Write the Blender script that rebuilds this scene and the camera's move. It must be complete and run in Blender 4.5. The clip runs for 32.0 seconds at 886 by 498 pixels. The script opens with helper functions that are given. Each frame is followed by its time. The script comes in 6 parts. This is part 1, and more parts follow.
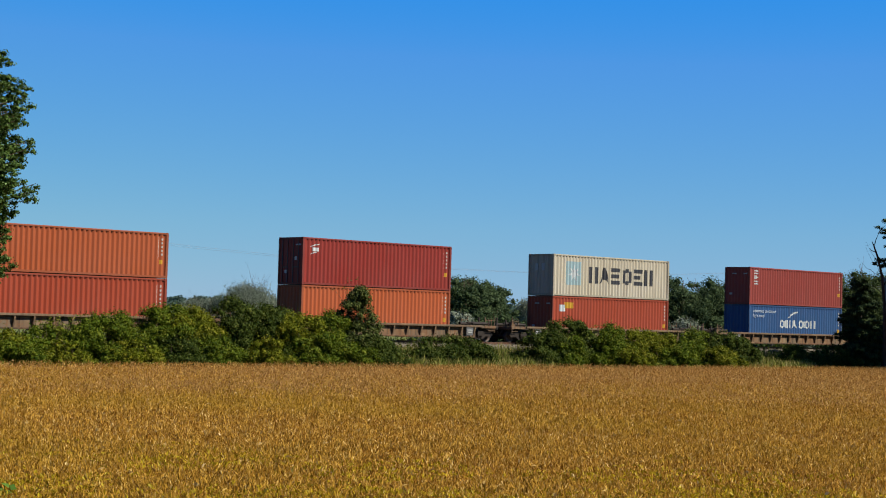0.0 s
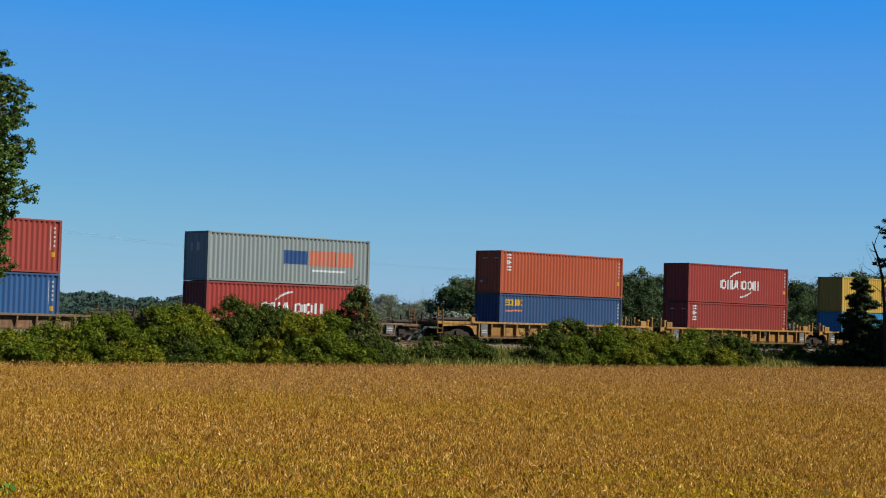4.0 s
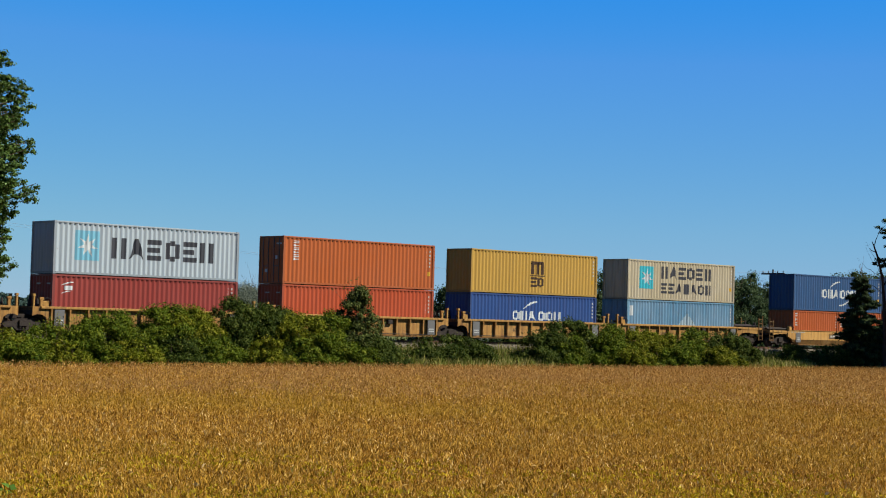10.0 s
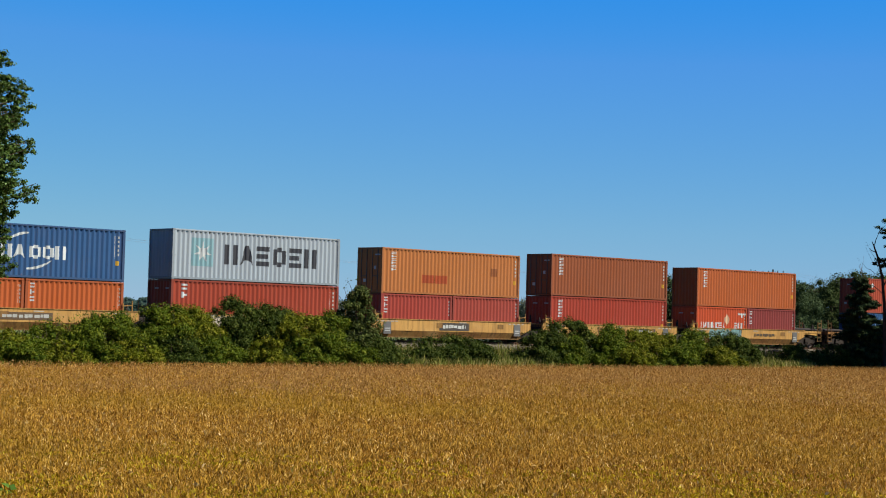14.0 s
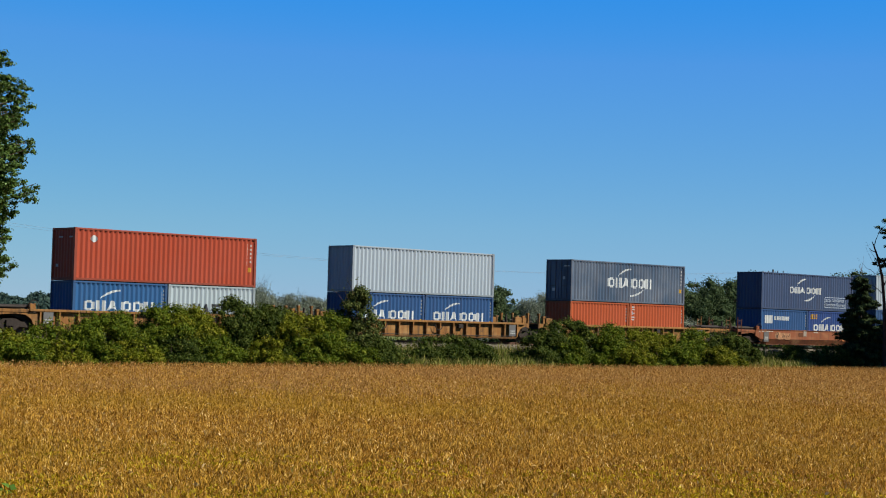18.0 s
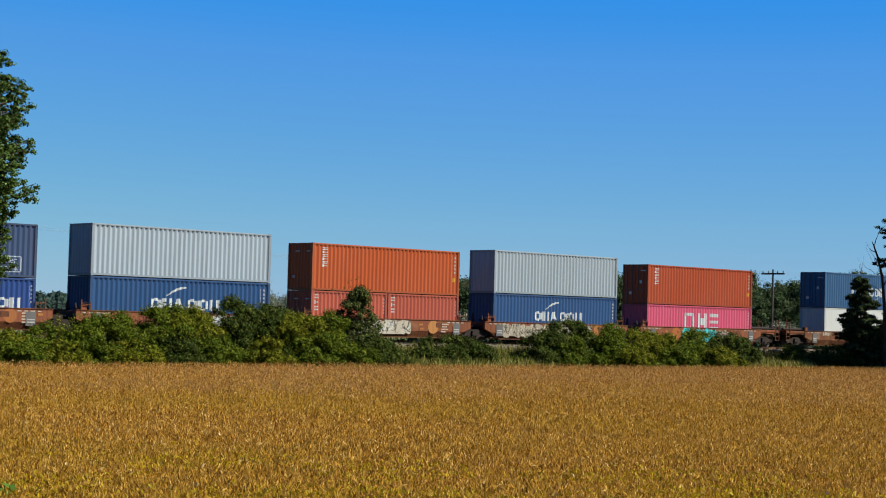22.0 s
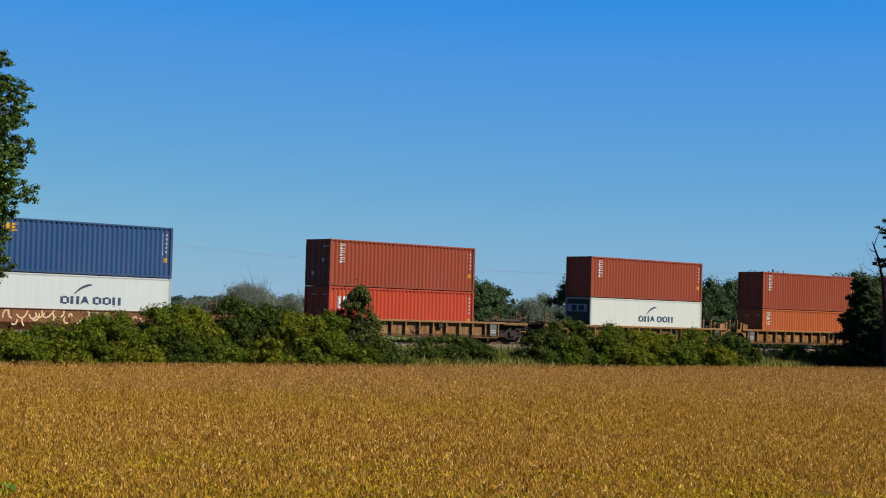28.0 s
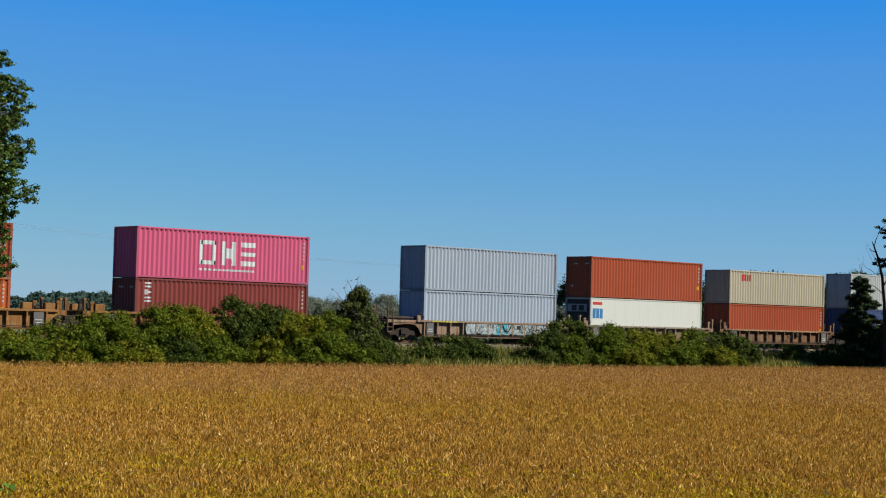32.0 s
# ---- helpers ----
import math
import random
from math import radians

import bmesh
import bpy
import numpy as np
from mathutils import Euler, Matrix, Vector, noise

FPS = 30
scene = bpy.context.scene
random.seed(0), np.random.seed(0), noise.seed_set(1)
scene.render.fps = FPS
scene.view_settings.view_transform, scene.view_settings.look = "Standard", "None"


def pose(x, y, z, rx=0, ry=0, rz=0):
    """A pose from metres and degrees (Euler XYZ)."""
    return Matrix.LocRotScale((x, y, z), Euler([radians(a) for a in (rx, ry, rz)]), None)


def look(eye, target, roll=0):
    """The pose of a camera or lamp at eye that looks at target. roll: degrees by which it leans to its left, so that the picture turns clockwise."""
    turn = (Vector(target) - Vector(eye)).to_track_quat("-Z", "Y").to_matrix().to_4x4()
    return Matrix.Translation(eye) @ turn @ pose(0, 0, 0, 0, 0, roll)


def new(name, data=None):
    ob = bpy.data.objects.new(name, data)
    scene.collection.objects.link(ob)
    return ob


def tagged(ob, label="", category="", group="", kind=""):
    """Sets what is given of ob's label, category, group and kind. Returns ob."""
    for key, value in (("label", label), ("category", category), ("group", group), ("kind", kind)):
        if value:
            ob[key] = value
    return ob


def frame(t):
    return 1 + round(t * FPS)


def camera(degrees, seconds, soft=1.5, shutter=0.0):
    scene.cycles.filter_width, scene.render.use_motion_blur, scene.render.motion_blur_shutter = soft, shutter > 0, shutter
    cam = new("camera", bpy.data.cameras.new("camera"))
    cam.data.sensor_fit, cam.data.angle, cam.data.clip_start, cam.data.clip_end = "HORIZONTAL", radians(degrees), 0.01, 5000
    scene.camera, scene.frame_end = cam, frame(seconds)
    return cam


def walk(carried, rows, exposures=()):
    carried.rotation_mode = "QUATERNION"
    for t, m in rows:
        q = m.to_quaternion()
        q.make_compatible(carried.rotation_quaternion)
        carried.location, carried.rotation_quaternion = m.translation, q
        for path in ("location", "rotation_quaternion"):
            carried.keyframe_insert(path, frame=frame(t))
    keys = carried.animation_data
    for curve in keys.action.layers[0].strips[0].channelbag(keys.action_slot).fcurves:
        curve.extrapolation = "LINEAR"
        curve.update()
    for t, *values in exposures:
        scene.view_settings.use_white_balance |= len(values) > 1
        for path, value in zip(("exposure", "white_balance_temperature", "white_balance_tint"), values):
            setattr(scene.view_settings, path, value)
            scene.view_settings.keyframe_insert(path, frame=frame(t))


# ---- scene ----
# The camera stands still on a bank above the field; the train's track runs along +x.
EYE = (0.0, 0.0, 3.1)
HEAD, TILT, LEAN = radians(42.23), radians(2.384), 1.602
AIM = (math.sin(HEAD) * math.cos(TILT), math.cos(HEAD) * math.cos(TILT), 3.1 + math.sin(TILT))
cam = camera(28.49, 32.0, soft=1.05, shutter=0.05)
walk(cam, [(0.0, look(EYE, AIM, LEAN)), (32.0, look(EYE, AIM, LEAN))], exposures=((0.0, 0.9), (25.6, 0.9), (27.4, 0.83), (32.0, 0.83)))

# ---- light ----
SUN_AZ, SUN_EL = radians(148.0), radians(42.0)
world = bpy.data.worlds.new("world")
scene.world = world
world.use_nodes = True
wn = world.node_tree
sky = wn.nodes.new("ShaderNodeTexSky")
sky.sky_type, sky.sun_disc = "NISHITA", False
sky.sun_elevation, sky.sun_rotation = SUN_EL, SUN_AZ
sky.altitude, sky.air_density, sky.dust_density, sky.ozone_density = 0, 1.0, 0.0, 4.0
rich = wn.nodes.new("ShaderNodeHueSaturation")
rich.inputs["Saturation"].default_value = 1.3
tint = wn.nodes.new("ShaderNodeMix")
tint.data_type, tint.blend_type = "RGBA", "MULTIPLY"
tint.inputs[0].default_value = 1.0
tint.inputs[7].default_value = (0.6, 0.92, 1.3, 1.0)
wn.links.new(sky.outputs[0], rich.inputs["Color"])
wn.links.new(rich.outputs[0], tint.inputs[6])
# a deep late-summer blue: each channel's fall-off towards the horizon
split, merge = wn.nodes.new("ShaderNodeSeparateColor"), wn.nodes.new("ShaderNodeCombineColor")
wn.links.new(tint.outputs[2], split.inputs[0])
for k, (power, gain) in enumerate(((0.85, 0.87), (0.6, 1.562), (-0.2, 9.68))):
    least = wn.nodes.new("ShaderNodeMath")
    least.operation = "MAXIMUM"
    least.inputs[1].default_value = 0.3 if k < 2 else 1.0
    p, g = wn.nodes.new("ShaderNodeMath"), wn.nodes.new("ShaderNodeMath")
    p.operation, g.operation = "POWER", "MULTIPLY"
    p.inputs[1].default_value, g.inputs[1].default_value = power, gain
    wn.links.new(split.outputs[min(k, 1)], least.inputs[0])
    wn.links.new(least.outputs[0], p.inputs[0])
    wn.links.new(p.outputs[0], g.inputs[0])
    # overhead, above the view, the sky is dimmed below the texture to deepen shade
    cap, low_of = wn.nodes.new("ShaderNodeMath"), wn.nodes.new("ShaderNodeMath")
    cap.operation, low_of.operation = "MULTIPLY", "MINIMUM"
    cap.inputs[1].default_value = (0.82, 1.12, 1.18)[k]
    wn.links.new(split.outputs[k], cap.inputs[0])
    wn.links.new(g.outputs[0], low_of.inputs[0])
    steep, deep, whole = (wn.nodes.new("ShaderNodeMath") for _ in range(3))
    steep.operation, deep.operation, whole.operation = "MULTIPLY", "POWER", "MULTIPLY"
    steep.inputs[1].default_value, deep.inputs[1].default_value = (1.2, 0.51, 0.162)[k], 1.5
    wn.links.new(split.outputs[k], steep.inputs[0])
    wn.links.new(steep.outputs[0], deep.inputs[0])
    wn.links.new(deep.outputs[0], whole.inputs[0])
    wn.links.new(cap.outputs[0], whole.inputs[1])
    wn.links.new(whole.outputs[0], low_of.inputs[1])
    wn.links.new(low_of.outputs[0], merge.inputs[k])
wn.links.new(merge.outputs[0], wn.nodes["Background"].inputs[0])
wn.nodes["Background"].inputs[1].default_value = 0.0536
sun = new("sun", bpy.data.lights.new("sun", "SUN"))
sun.data.energy, sun.data.angle, sun.data.color = 5.0, radians(0.5), (1.0, 0.92, 0.78)
SUN_WAY = Vector((math.sin(SUN_AZ) * math.cos(SUN_EL), math.cos(SUN_AZ) * math.cos(SUN_EL), math.sin(SUN_EL)))
sun.matrix_world = look(SUN_WAY * 200, (0, 0, 0))


# ---- materials ----
def srgb(r, g, b):
    """Screen values to base colour, all lowered so shade renders darker at this exposure."""
    return tuple(0.85 * ((c / 255 / 12.92) if c < 10.3 else ((c / 255 + 0.055) / 1.055) ** 2.4) for c in (r, g, b)) + (1.0,)


def shade(rgba, k):
    return tuple(min(1.0, c * k) for c in rgba[:3]) + (1.0,)


class Nodes:
    """A principled material with a few shortcuts."""

    def __init__(self, name, rough=0.6, metal=0.0):
        self.m = bpy.data.materials.new(name)
        self.m.use_nodes = True
        self.t = self.m.node_tree
        self.b = self.t.nodes["Principled BSDF"]
        self.b.inputs["Roughness"].default_value = rough
        self.b.inputs["Metallic"].default_value = metal

    def add(self, kind, **sets):
        n = self.t.nodes.new(kind)
        for k, v in sets.items():
            if k in n.inputs:
                n.inputs[k].default_value = v
        return n

    def link(self, a, b):
        self.t.links.new(a, b)

    def coords(self, scale=(1, 1, 1)):
        tc, mp = self.add("ShaderNodeTexCoord"), self.add("ShaderNodeMapping")
        mp.inputs["Scale"].default_value = scale
        self.link(tc.outputs["Object"], mp.inputs["Vector"])
        return mp.outputs[0]

    def noise(self, scale, detail=4.0, vec=None):
        n = self.add("ShaderNodeTexNoise", Scale=scale, Detail=detail)
        self.link(vec if vec is not None else self.coords(), n.inputs["Vector"])
        return n.outputs["Fac"]

    def ramp(self, fac, stops):
        r = self.add("ShaderNodeValToRGB")
        e = r.color_ramp.elements
        while len(e) < len(stops):
            e.new(0.5)
        for el, (p, c) in zip(e, stops):
            el.position, el.color = p, c
        self.link(fac, r.inputs[0])
        return r.outputs[0]

    def mix(self, fac, a, b, mode="MIX"):
        n = self.t.nodes.new("ShaderNodeMix")
        n.data_type, n.blend_type = "RGBA", mode
        for s, v in ((0, fac), (6, a), (7, b)):
            if hasattr(v, "is_linked"):
                self.link(v, n.inputs[s])
            else:
                n.inputs[s].default_value = v
        return n.outputs[2]

    def bump(self, height, strength=0.3, distance=0.02):
        n = self.add("ShaderNodeBump", Strength=strength, Distance=distance)
        self.link(height, n.inputs["Height"])
        self.link(n.outputs[0], self.b.inputs["Normal"])

    def colour(self, socket):
        self.link(socket, self.b.inputs["Base Color"])


W1, W0 = (1, 1, 1, 1), (0, 0, 0, 1)
PAINTS = {}


def paint(rgb, wear=0.35, rough=0.62):
    """Weathered coat: sun-bleached patches, rain streaks down the height, rust freckles."""
    key = (rgb, wear, rough)
    if key in PAINTS:
        return PAINTS[key]
    c = shade(srgb(*rgb), 0.54)
    if c[0] > 1.25 * c[2] and c[1] >= c[2] * 0.8:
        if c[1] > 0.42 * c[0]:
            c = (c[0] * 1.03, c[1] * 0.98, c[2] * 0.7, 1.0) if c[1] < 0.8 * c[0] else (c[0] * 0.98, c[1] * 0.98, c[2] * 0.92, 1.0)
        else:
            k, g = (1.0, 0.9) if c[1] < 0.065 * c[0] else (0.97, 1.02) if c[1] < 0.17 * c[0] else (1.02, 1.16 if c[1] < 0.26 * c[0] else 1.04)
            c = (c[0] * k, c[1] * g * k, c[2] * (0.4 if c[1] < 0.065 * c[0] else 0.85 if c[2] > 0.66 * c[1] else 0.62 if c[1] > 0.26 * c[0] else 0.38) * k, 1.0)
    elif c[2] > 2.4 * c[0] and c[0] < 0.05 and c[2] < 6.0 * c[0]:
        c = (c[0] * 0.8, c[1] * 1.06, c[2] * 1.04, 1.0)
    elif c[2] > 2.4 * c[0] and c[0] < 0.05:
        c = (c[0] * 0.42, c[1] * 1.34, c[2] * 1.07, 1.0)
    elif max(c[:3]) < 1.35 * min(c[:3]):
        c = (c[0] * 0.93, c[1] * 1.04, c[2] * 1.12, 1.0)
    n = Nodes("coat", rough)
    info = n.add("ShaderNodeObjectInfo")
    n.b.inputs["Specular IOR Level"].default_value = 0.3
    keep, add = (0.8, 0.07) if wear > 0.8 else (0.95, 0.014)  # long-bleached coats turn chalky
    pale = tuple(min(1.0, keep * v + add) for v in c[:3]) + (1.0,)
    patch = n.ramp(n.noise(0.45, 3.0), [(0.38, W0), (0.72, W1)])
    col = n.mix(patch, c, n.mix(wear, c, pale))
    streak = n.ramp(n.noise(2.2, 5.0, n.coords((2.6, 2.6, 0.12))), [(0.46, W0), (0.75, W1)])
    dark = n.mix(0.55, c, srgb(70, 52, 42))
    fac = n.add("ShaderNodeMath")
    fac.operation = "MULTIPLY"
    n.link(streak, fac.inputs[0])
    fac.inputs[1].default_value = wear * 0.9
    col = n.mix(fac.outputs[0], col, dark)
    rust = n.ramp(n.noise(7.0, 6.0), [(0.70, W0), (0.76, W1)])
    rf = n.add("ShaderNodeMath")
    rf.operation = "MULTIPLY"
    n.link(rust, rf.inputs[0])
    rf.inputs[1].default_value = wear
    col = n.mix(rf.outputs[0], col, srgb(96, 54, 34))
    val = n.add("ShaderNodeHueSaturation")
    mr = n.add("ShaderNodeMapRange", **{"To Min": 0.9, "To Max": 1.08})
    n.link(info.outputs["Random"], mr.inputs["Value"])
    n.link(mr.outputs[0], val.inputs["Value"])
    n.link(col, val.inputs["Color"])
    n.colour(val.outputs[0])
    n.bump(n.noise(9.0, 3.0), 0.08, 0.01)
    PAINTS[key] = n.m
    return n.m


def grimy(rgb, rough=0.75, dirt=1.0):
    """Railcar coat under rust, brake dust and rain streaks."""
    key = ("grimy", rgb, dirt)
    if key in PAINTS:
        return PAINTS[key]
    c = shade(srgb(*rgb), 0.52)
    c = (c[0], c[1] * 0.93, c[2] * 0.74, 1.0) if c[0] > 1.2 * c[2] else c
    n = Nodes("railcar_coat", rough)
    info = n.add("ShaderNodeObjectInfo")
    n.b.inputs["Specular IOR Level"].default_value = 0.2
    rust, soot, dust = srgb(106, 66, 32), srgb(40, 33, 26), srgb(172, 146, 106)
    patch = n.ramp(n.noise(0.7, 5.0), [(0.42, W0), (0.66, W1)])
    col = n.mix(n.mix(0.75 * dirt, W0, patch), c, n.mix(0.65, c, rust))
    pale = n.ramp(n.noise(1.3, 6.0, n.coords((0.6, 1, 1.6))), [(0.54, W0), (0.72, W1)])
    col = n.mix(n.mix(0.5 * dirt, W0, pale), col, n.mix(0.5, c, dust))
    streak = n.ramp(n.noise(2.6, 6.0, n.coords((2.4, 2.4, 0.16))), [(0.47, W0), (0.7, W1)])
    col = n.mix(n.mix(0.72 * dirt, W0, streak), col, soot)
    runs = n.ramp(n.noise(5.5, 4.0, n.coords((1.6, 1.6, 0.1))), [(0.56, W0), (0.68, W1)])
    col = n.mix(n.mix(0.6 * dirt, W0, runs), col, rust)
    freckle = n.ramp(n.noise(9.0, 6.0), [(0.58, W0), (0.7, W1)])
    col = n.mix(n.mix(0.55 * dirt, W0, freckle), col, rust)
    val = n.add("ShaderNodeHueSaturation")
    mr = n.add("ShaderNodeMapRange", **{"To Min": 0.88, "To Max": 1.1})
    n.link(info.outputs["Random"], mr.inputs["Value"])
    n.link(mr.outputs[0], val.inputs["Value"])
    n.link(col, val.inputs["Color"])
    n.colour(val.outputs[0])
    n.bump(n.noise(8.0, 4.0), 0.15, 0.01)
    PAINTS[key] = n.m
    return n.m


def speckled(name, stops, scale, detail=6.0, rough=0.9, bump=0.5, dist=0.03, stretch=(1, 1, 1)):
    n = Nodes(name, rough)
    n.b.inputs["Specular IOR Level"].default_value = 0.2
    v = n.coords(stretch)
    big = n.noise(scale * 0.08, 3.0, v)
    fine = n.noise(scale, detail, v)
    mx = n.add("ShaderNodeMath")
    mx.operation = "MULTIPLY_ADD"
    n.link(fine, mx.inputs[0])
    mx.inputs[1].default_value = 0.65
    half = n.add("ShaderNodeMath")
    half.operation = "MULTIPLY"
    n.link(big, half.inputs[0])
    half.inputs[1].default_value = 0.35
    n.link(half.outputs[0], mx.inputs[2])
    n.colour(n.ramp(mx.outputs[0], stops))
    n.bump(fine, bump, dist)
    return n.m


def leafy(name, stops, rough=0.55, through_light=0.26, patch=None):
    """Leaves: every leaf takes its own tone; a little light passes through them."""
    n = Nodes(name, rough)
    geo = n.add("ShaderNodeNewGeometry")
    n.b.inputs["Specular IOR Level"].default_value = 0.05
    col = n.ramp(geo.outputs["Random Per Island"], stops)
    if patch:
        tc = n.add("ShaderNodeTexCoord")
        big = n.ramp(n.noise(patch[0], 3.0, tc.outputs["Object"]), [(0.42, W0), (0.62, W1)])
        col = n.mix(big, col, n.mix(patch[2], col, patch[1]))
    n.colour(col)
    out = n.t.nodes["Material Output"]
    tr = n.add("ShaderNodeBsdfTranslucent")
    n.link(col, tr.inputs["Color"])
    ms = n.add("ShaderNodeMixShader")
    ms.inputs[0].default_value = through_light
    n.link(n.b.outputs[0], ms.inputs[1])
    n.link(tr.outputs[0], ms.inputs[2])
    n.link(ms.outputs[0], out.inputs["Surface"])
    return n.m


M_CANOPY = speckled("crop_backing", [(0.3, srgb(91, 60, 8)), (0.5, srgb(127, 90, 18)), (0.75, srgb(148, 114, 32))], 14.0, bump=0.9, dist=0.06)
M_CROP = leafy("ripe_crop", [(0.0, srgb(110, 73, 22)), (0.25, srgb(142, 101, 35)), (0.6, srgb(168, 128, 48)), (0.9, srgb(193, 154, 71)), (1.0, srgb(218, 190, 122))],
               0.9, 0.26, patch=(0.11, srgb(158, 130, 38), 0.4))
M_CROP_FAR = leafy("ripe_crop_stems", [(0.0, srgb(112, 76, 34)), (0.25, srgb(142, 102, 48)), (0.6, srgb(166, 126, 64)), (0.9, srgb(190, 152, 86)), (1.0, srgb(214, 186, 130))],
                   0.9, 0.26, patch=(0.09, srgb(152, 116, 74), 0.35))
M_CROP_GREEN = leafy("green_crop", [(0.0, srgb(128, 106, 18)), (0.5, srgb(160, 136, 26)), (0.9, srgb(180, 158, 40)), (1.0, srgb(196, 178, 76))], 0.8, 0.38)
M_CROP_PALE = leafy("dry_leaves", [(0.0, srgb(172, 140, 78)), (0.6, srgb(192, 164, 102)), (1.0, srgb(208, 186, 134))], 0.8, 0.25)
M_BUSH = leafy("bush_leaves", [(0.0, srgb(48, 64, 14)), (0.45, srgb(71, 89, 17)), (0.8, srgb(93, 105, 25)), (1.0, srgb(114, 119, 40))])
M_BUSH_Y = leafy("yellowing_leaves", [(0.0, srgb(60, 69, 13)), (0.45, srgb(88, 97, 17)), (0.8, srgb(111, 114, 26)), (1.0, srgb(130, 124, 42))])
M_BUSH_D = leafy("dark_leaves", [(0.0, srgb(34, 49, 17)), (0.5, srgb(56, 70, 22)), (0.85, srgb(73, 85, 31)), (1.0, srgb(95, 102, 46))])
M_SAPLING = leafy("sapling_leaves", [(0.0, srgb(48, 60, 27)), (0.5, srgb(73, 85, 39)), (0.85, srgb(95, 104, 55)), (1.0, srgb(104, 110, 60))])
M_WEED = leafy("weed_leaves", [(0.0, srgb(58, 92, 30)), (1.0, srgb(96, 130, 52))], 0.6, 0.25)
# bluish haze of distance is put into the far leaf tones
M_FAR = leafy("far_leaves", [(0.0, srgb(42, 58, 38)), (0.5, srgb(62, 78, 50)), (1.0, srgb(84, 99, 66))], 0.8, 0.3)
# darker copy of the far leaves; shade is put into the colour
M_FAR_SHADED = leafy("shaded_wood_leaves", [(0.0, srgb(41, 54, 31)), (0.5, srgb(60, 72, 39)), (1.0, srgb(78, 89, 49))], 0.8, 0.2)
M_FAR_GREY = leafy("thin_grey_leaves", [(0.0, srgb(88, 97, 84)), (0.5, srgb(110, 119, 104)), (1.0, srgb(130, 138, 122))], 0.8, 0.2)
# far wood: haze painted as an even blue-green leaf colour
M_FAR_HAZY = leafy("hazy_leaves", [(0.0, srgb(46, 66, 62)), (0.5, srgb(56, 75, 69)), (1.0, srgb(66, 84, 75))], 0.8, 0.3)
M_CONIFER = leafy("conifer_leaves", [(0.0, srgb(25, 36, 22)), (0.5, srgb(42, 57, 34)), (1.0, srgb(66, 80, 46))], 0.7, 0.1)
M_POPLAR = leafy("poplar_leaves", [(0.0, srgb(37, 57, 21)), (0.5, srgb(62, 84, 34)), (0.85, srgb(86, 108, 52)), (1.0, srgb(120, 145, 90))])
M_GRASS = leafy("grass_blades", [(0.0, srgb(76, 86, 32)), (0.4, srgb(108, 115, 48)), (0.75, srgb(136, 132, 68)), (1.0, srgb(162, 152, 98))], 0.7, 0.3)
M_VERGE = speckled("verge_ground", [(0.3, srgb(58, 66, 28)), (0.55, srgb(96, 104, 48)), (0.8, srgb(140, 130, 78))], 8.0)
M_BARK = speckled("bark", [(0.3, srgb(52, 42, 34)), (0.6, srgb(92, 78, 64)), (0.8, srgb(128, 112, 96))], 14.0, stretch=(1, 1, 0.2))
# lowered wood tones: the branches' shade is put into the colour
M_DEADWOOD = speckled("shaded_dead_wood", [(0.3, srgb(28, 24, 22)), (0.6, srgb(58, 50, 46)), (0.8, srgb(84, 76, 70))], 14.0, stretch=(1, 1, 0.2))
M_BALLAST = speckled("ballast", [(0.3, srgb(58, 53, 44)), (0.5, srgb(98, 91, 78)), (0.62, srgb(122, 115, 100)), (0.8, srgb(150, 142, 126))], 22.0, bump=1.0, dist=0.06)
M_RAIL = speckled("rail_steel", [(0.3, srgb(66, 44, 34)), (0.6, srgb(102, 74, 58)), (0.8, srgb(128, 100, 82))], 18.0, rough=0.6)
M_TIE = speckled("tie_wood", [(0.3, srgb(48, 40, 34)), (0.7, srgb(88, 76, 66))], 10.0, stretch=(0.3, 2, 2))
M_POLE = speckled("pole_wood", [(0.3, srgb(52, 48, 44)), (0.7, srgb(92, 84, 78))], 10.0, stretch=(2, 2, 0.2))
M_WIRE = Nodes("wire", 0.5, 0.6).m
M_WIRE.node_tree.nodes["Principled BSDF"].inputs["Base Color"].default_value = srgb(120, 126, 132)
M_STEEL = speckled("dark_steel", [(0.3, srgb(24, 20, 17)), (0.6, srgb(44, 37, 32)), (0.8, srgb(72, 60, 50))], 9.0, rough=0.7)
M_WHEEL = speckled("wheel_steel", [(0.3, srgb(40, 31, 26)), (0.7, srgb(80, 64, 54))], 8.0, rough=0.55)
M_GASKET = Nodes("dark_gap", 0.8).m
M_GASKET.node_tree.nodes["Principled BSDF"].inputs["Base Color"].default_value = srgb(30, 30, 32)


# ---- mesh helpers ----
def fast_mesh(name, verts, faces):
    """verts n x 3, faces m x 4 (quads)."""
    me = bpy.data.meshes.new(name)
    verts, faces = np.asarray(verts, np.float32), np.asarray(faces, np.int32)
    me.vertices.add(len(verts))
    me.vertices.foreach_set("co", verts.ravel())
    k = faces.shape[1]
    me.loops.add(faces.size)
    me.loops.foreach_set("vertex_index", faces.ravel())
    me.polygons.add(len(faces))
    me.polygons.foreach_set("loop_start", np.arange(0, faces.size, k, dtype=np.int32))
    me.update(calc_edges=True)
    return me


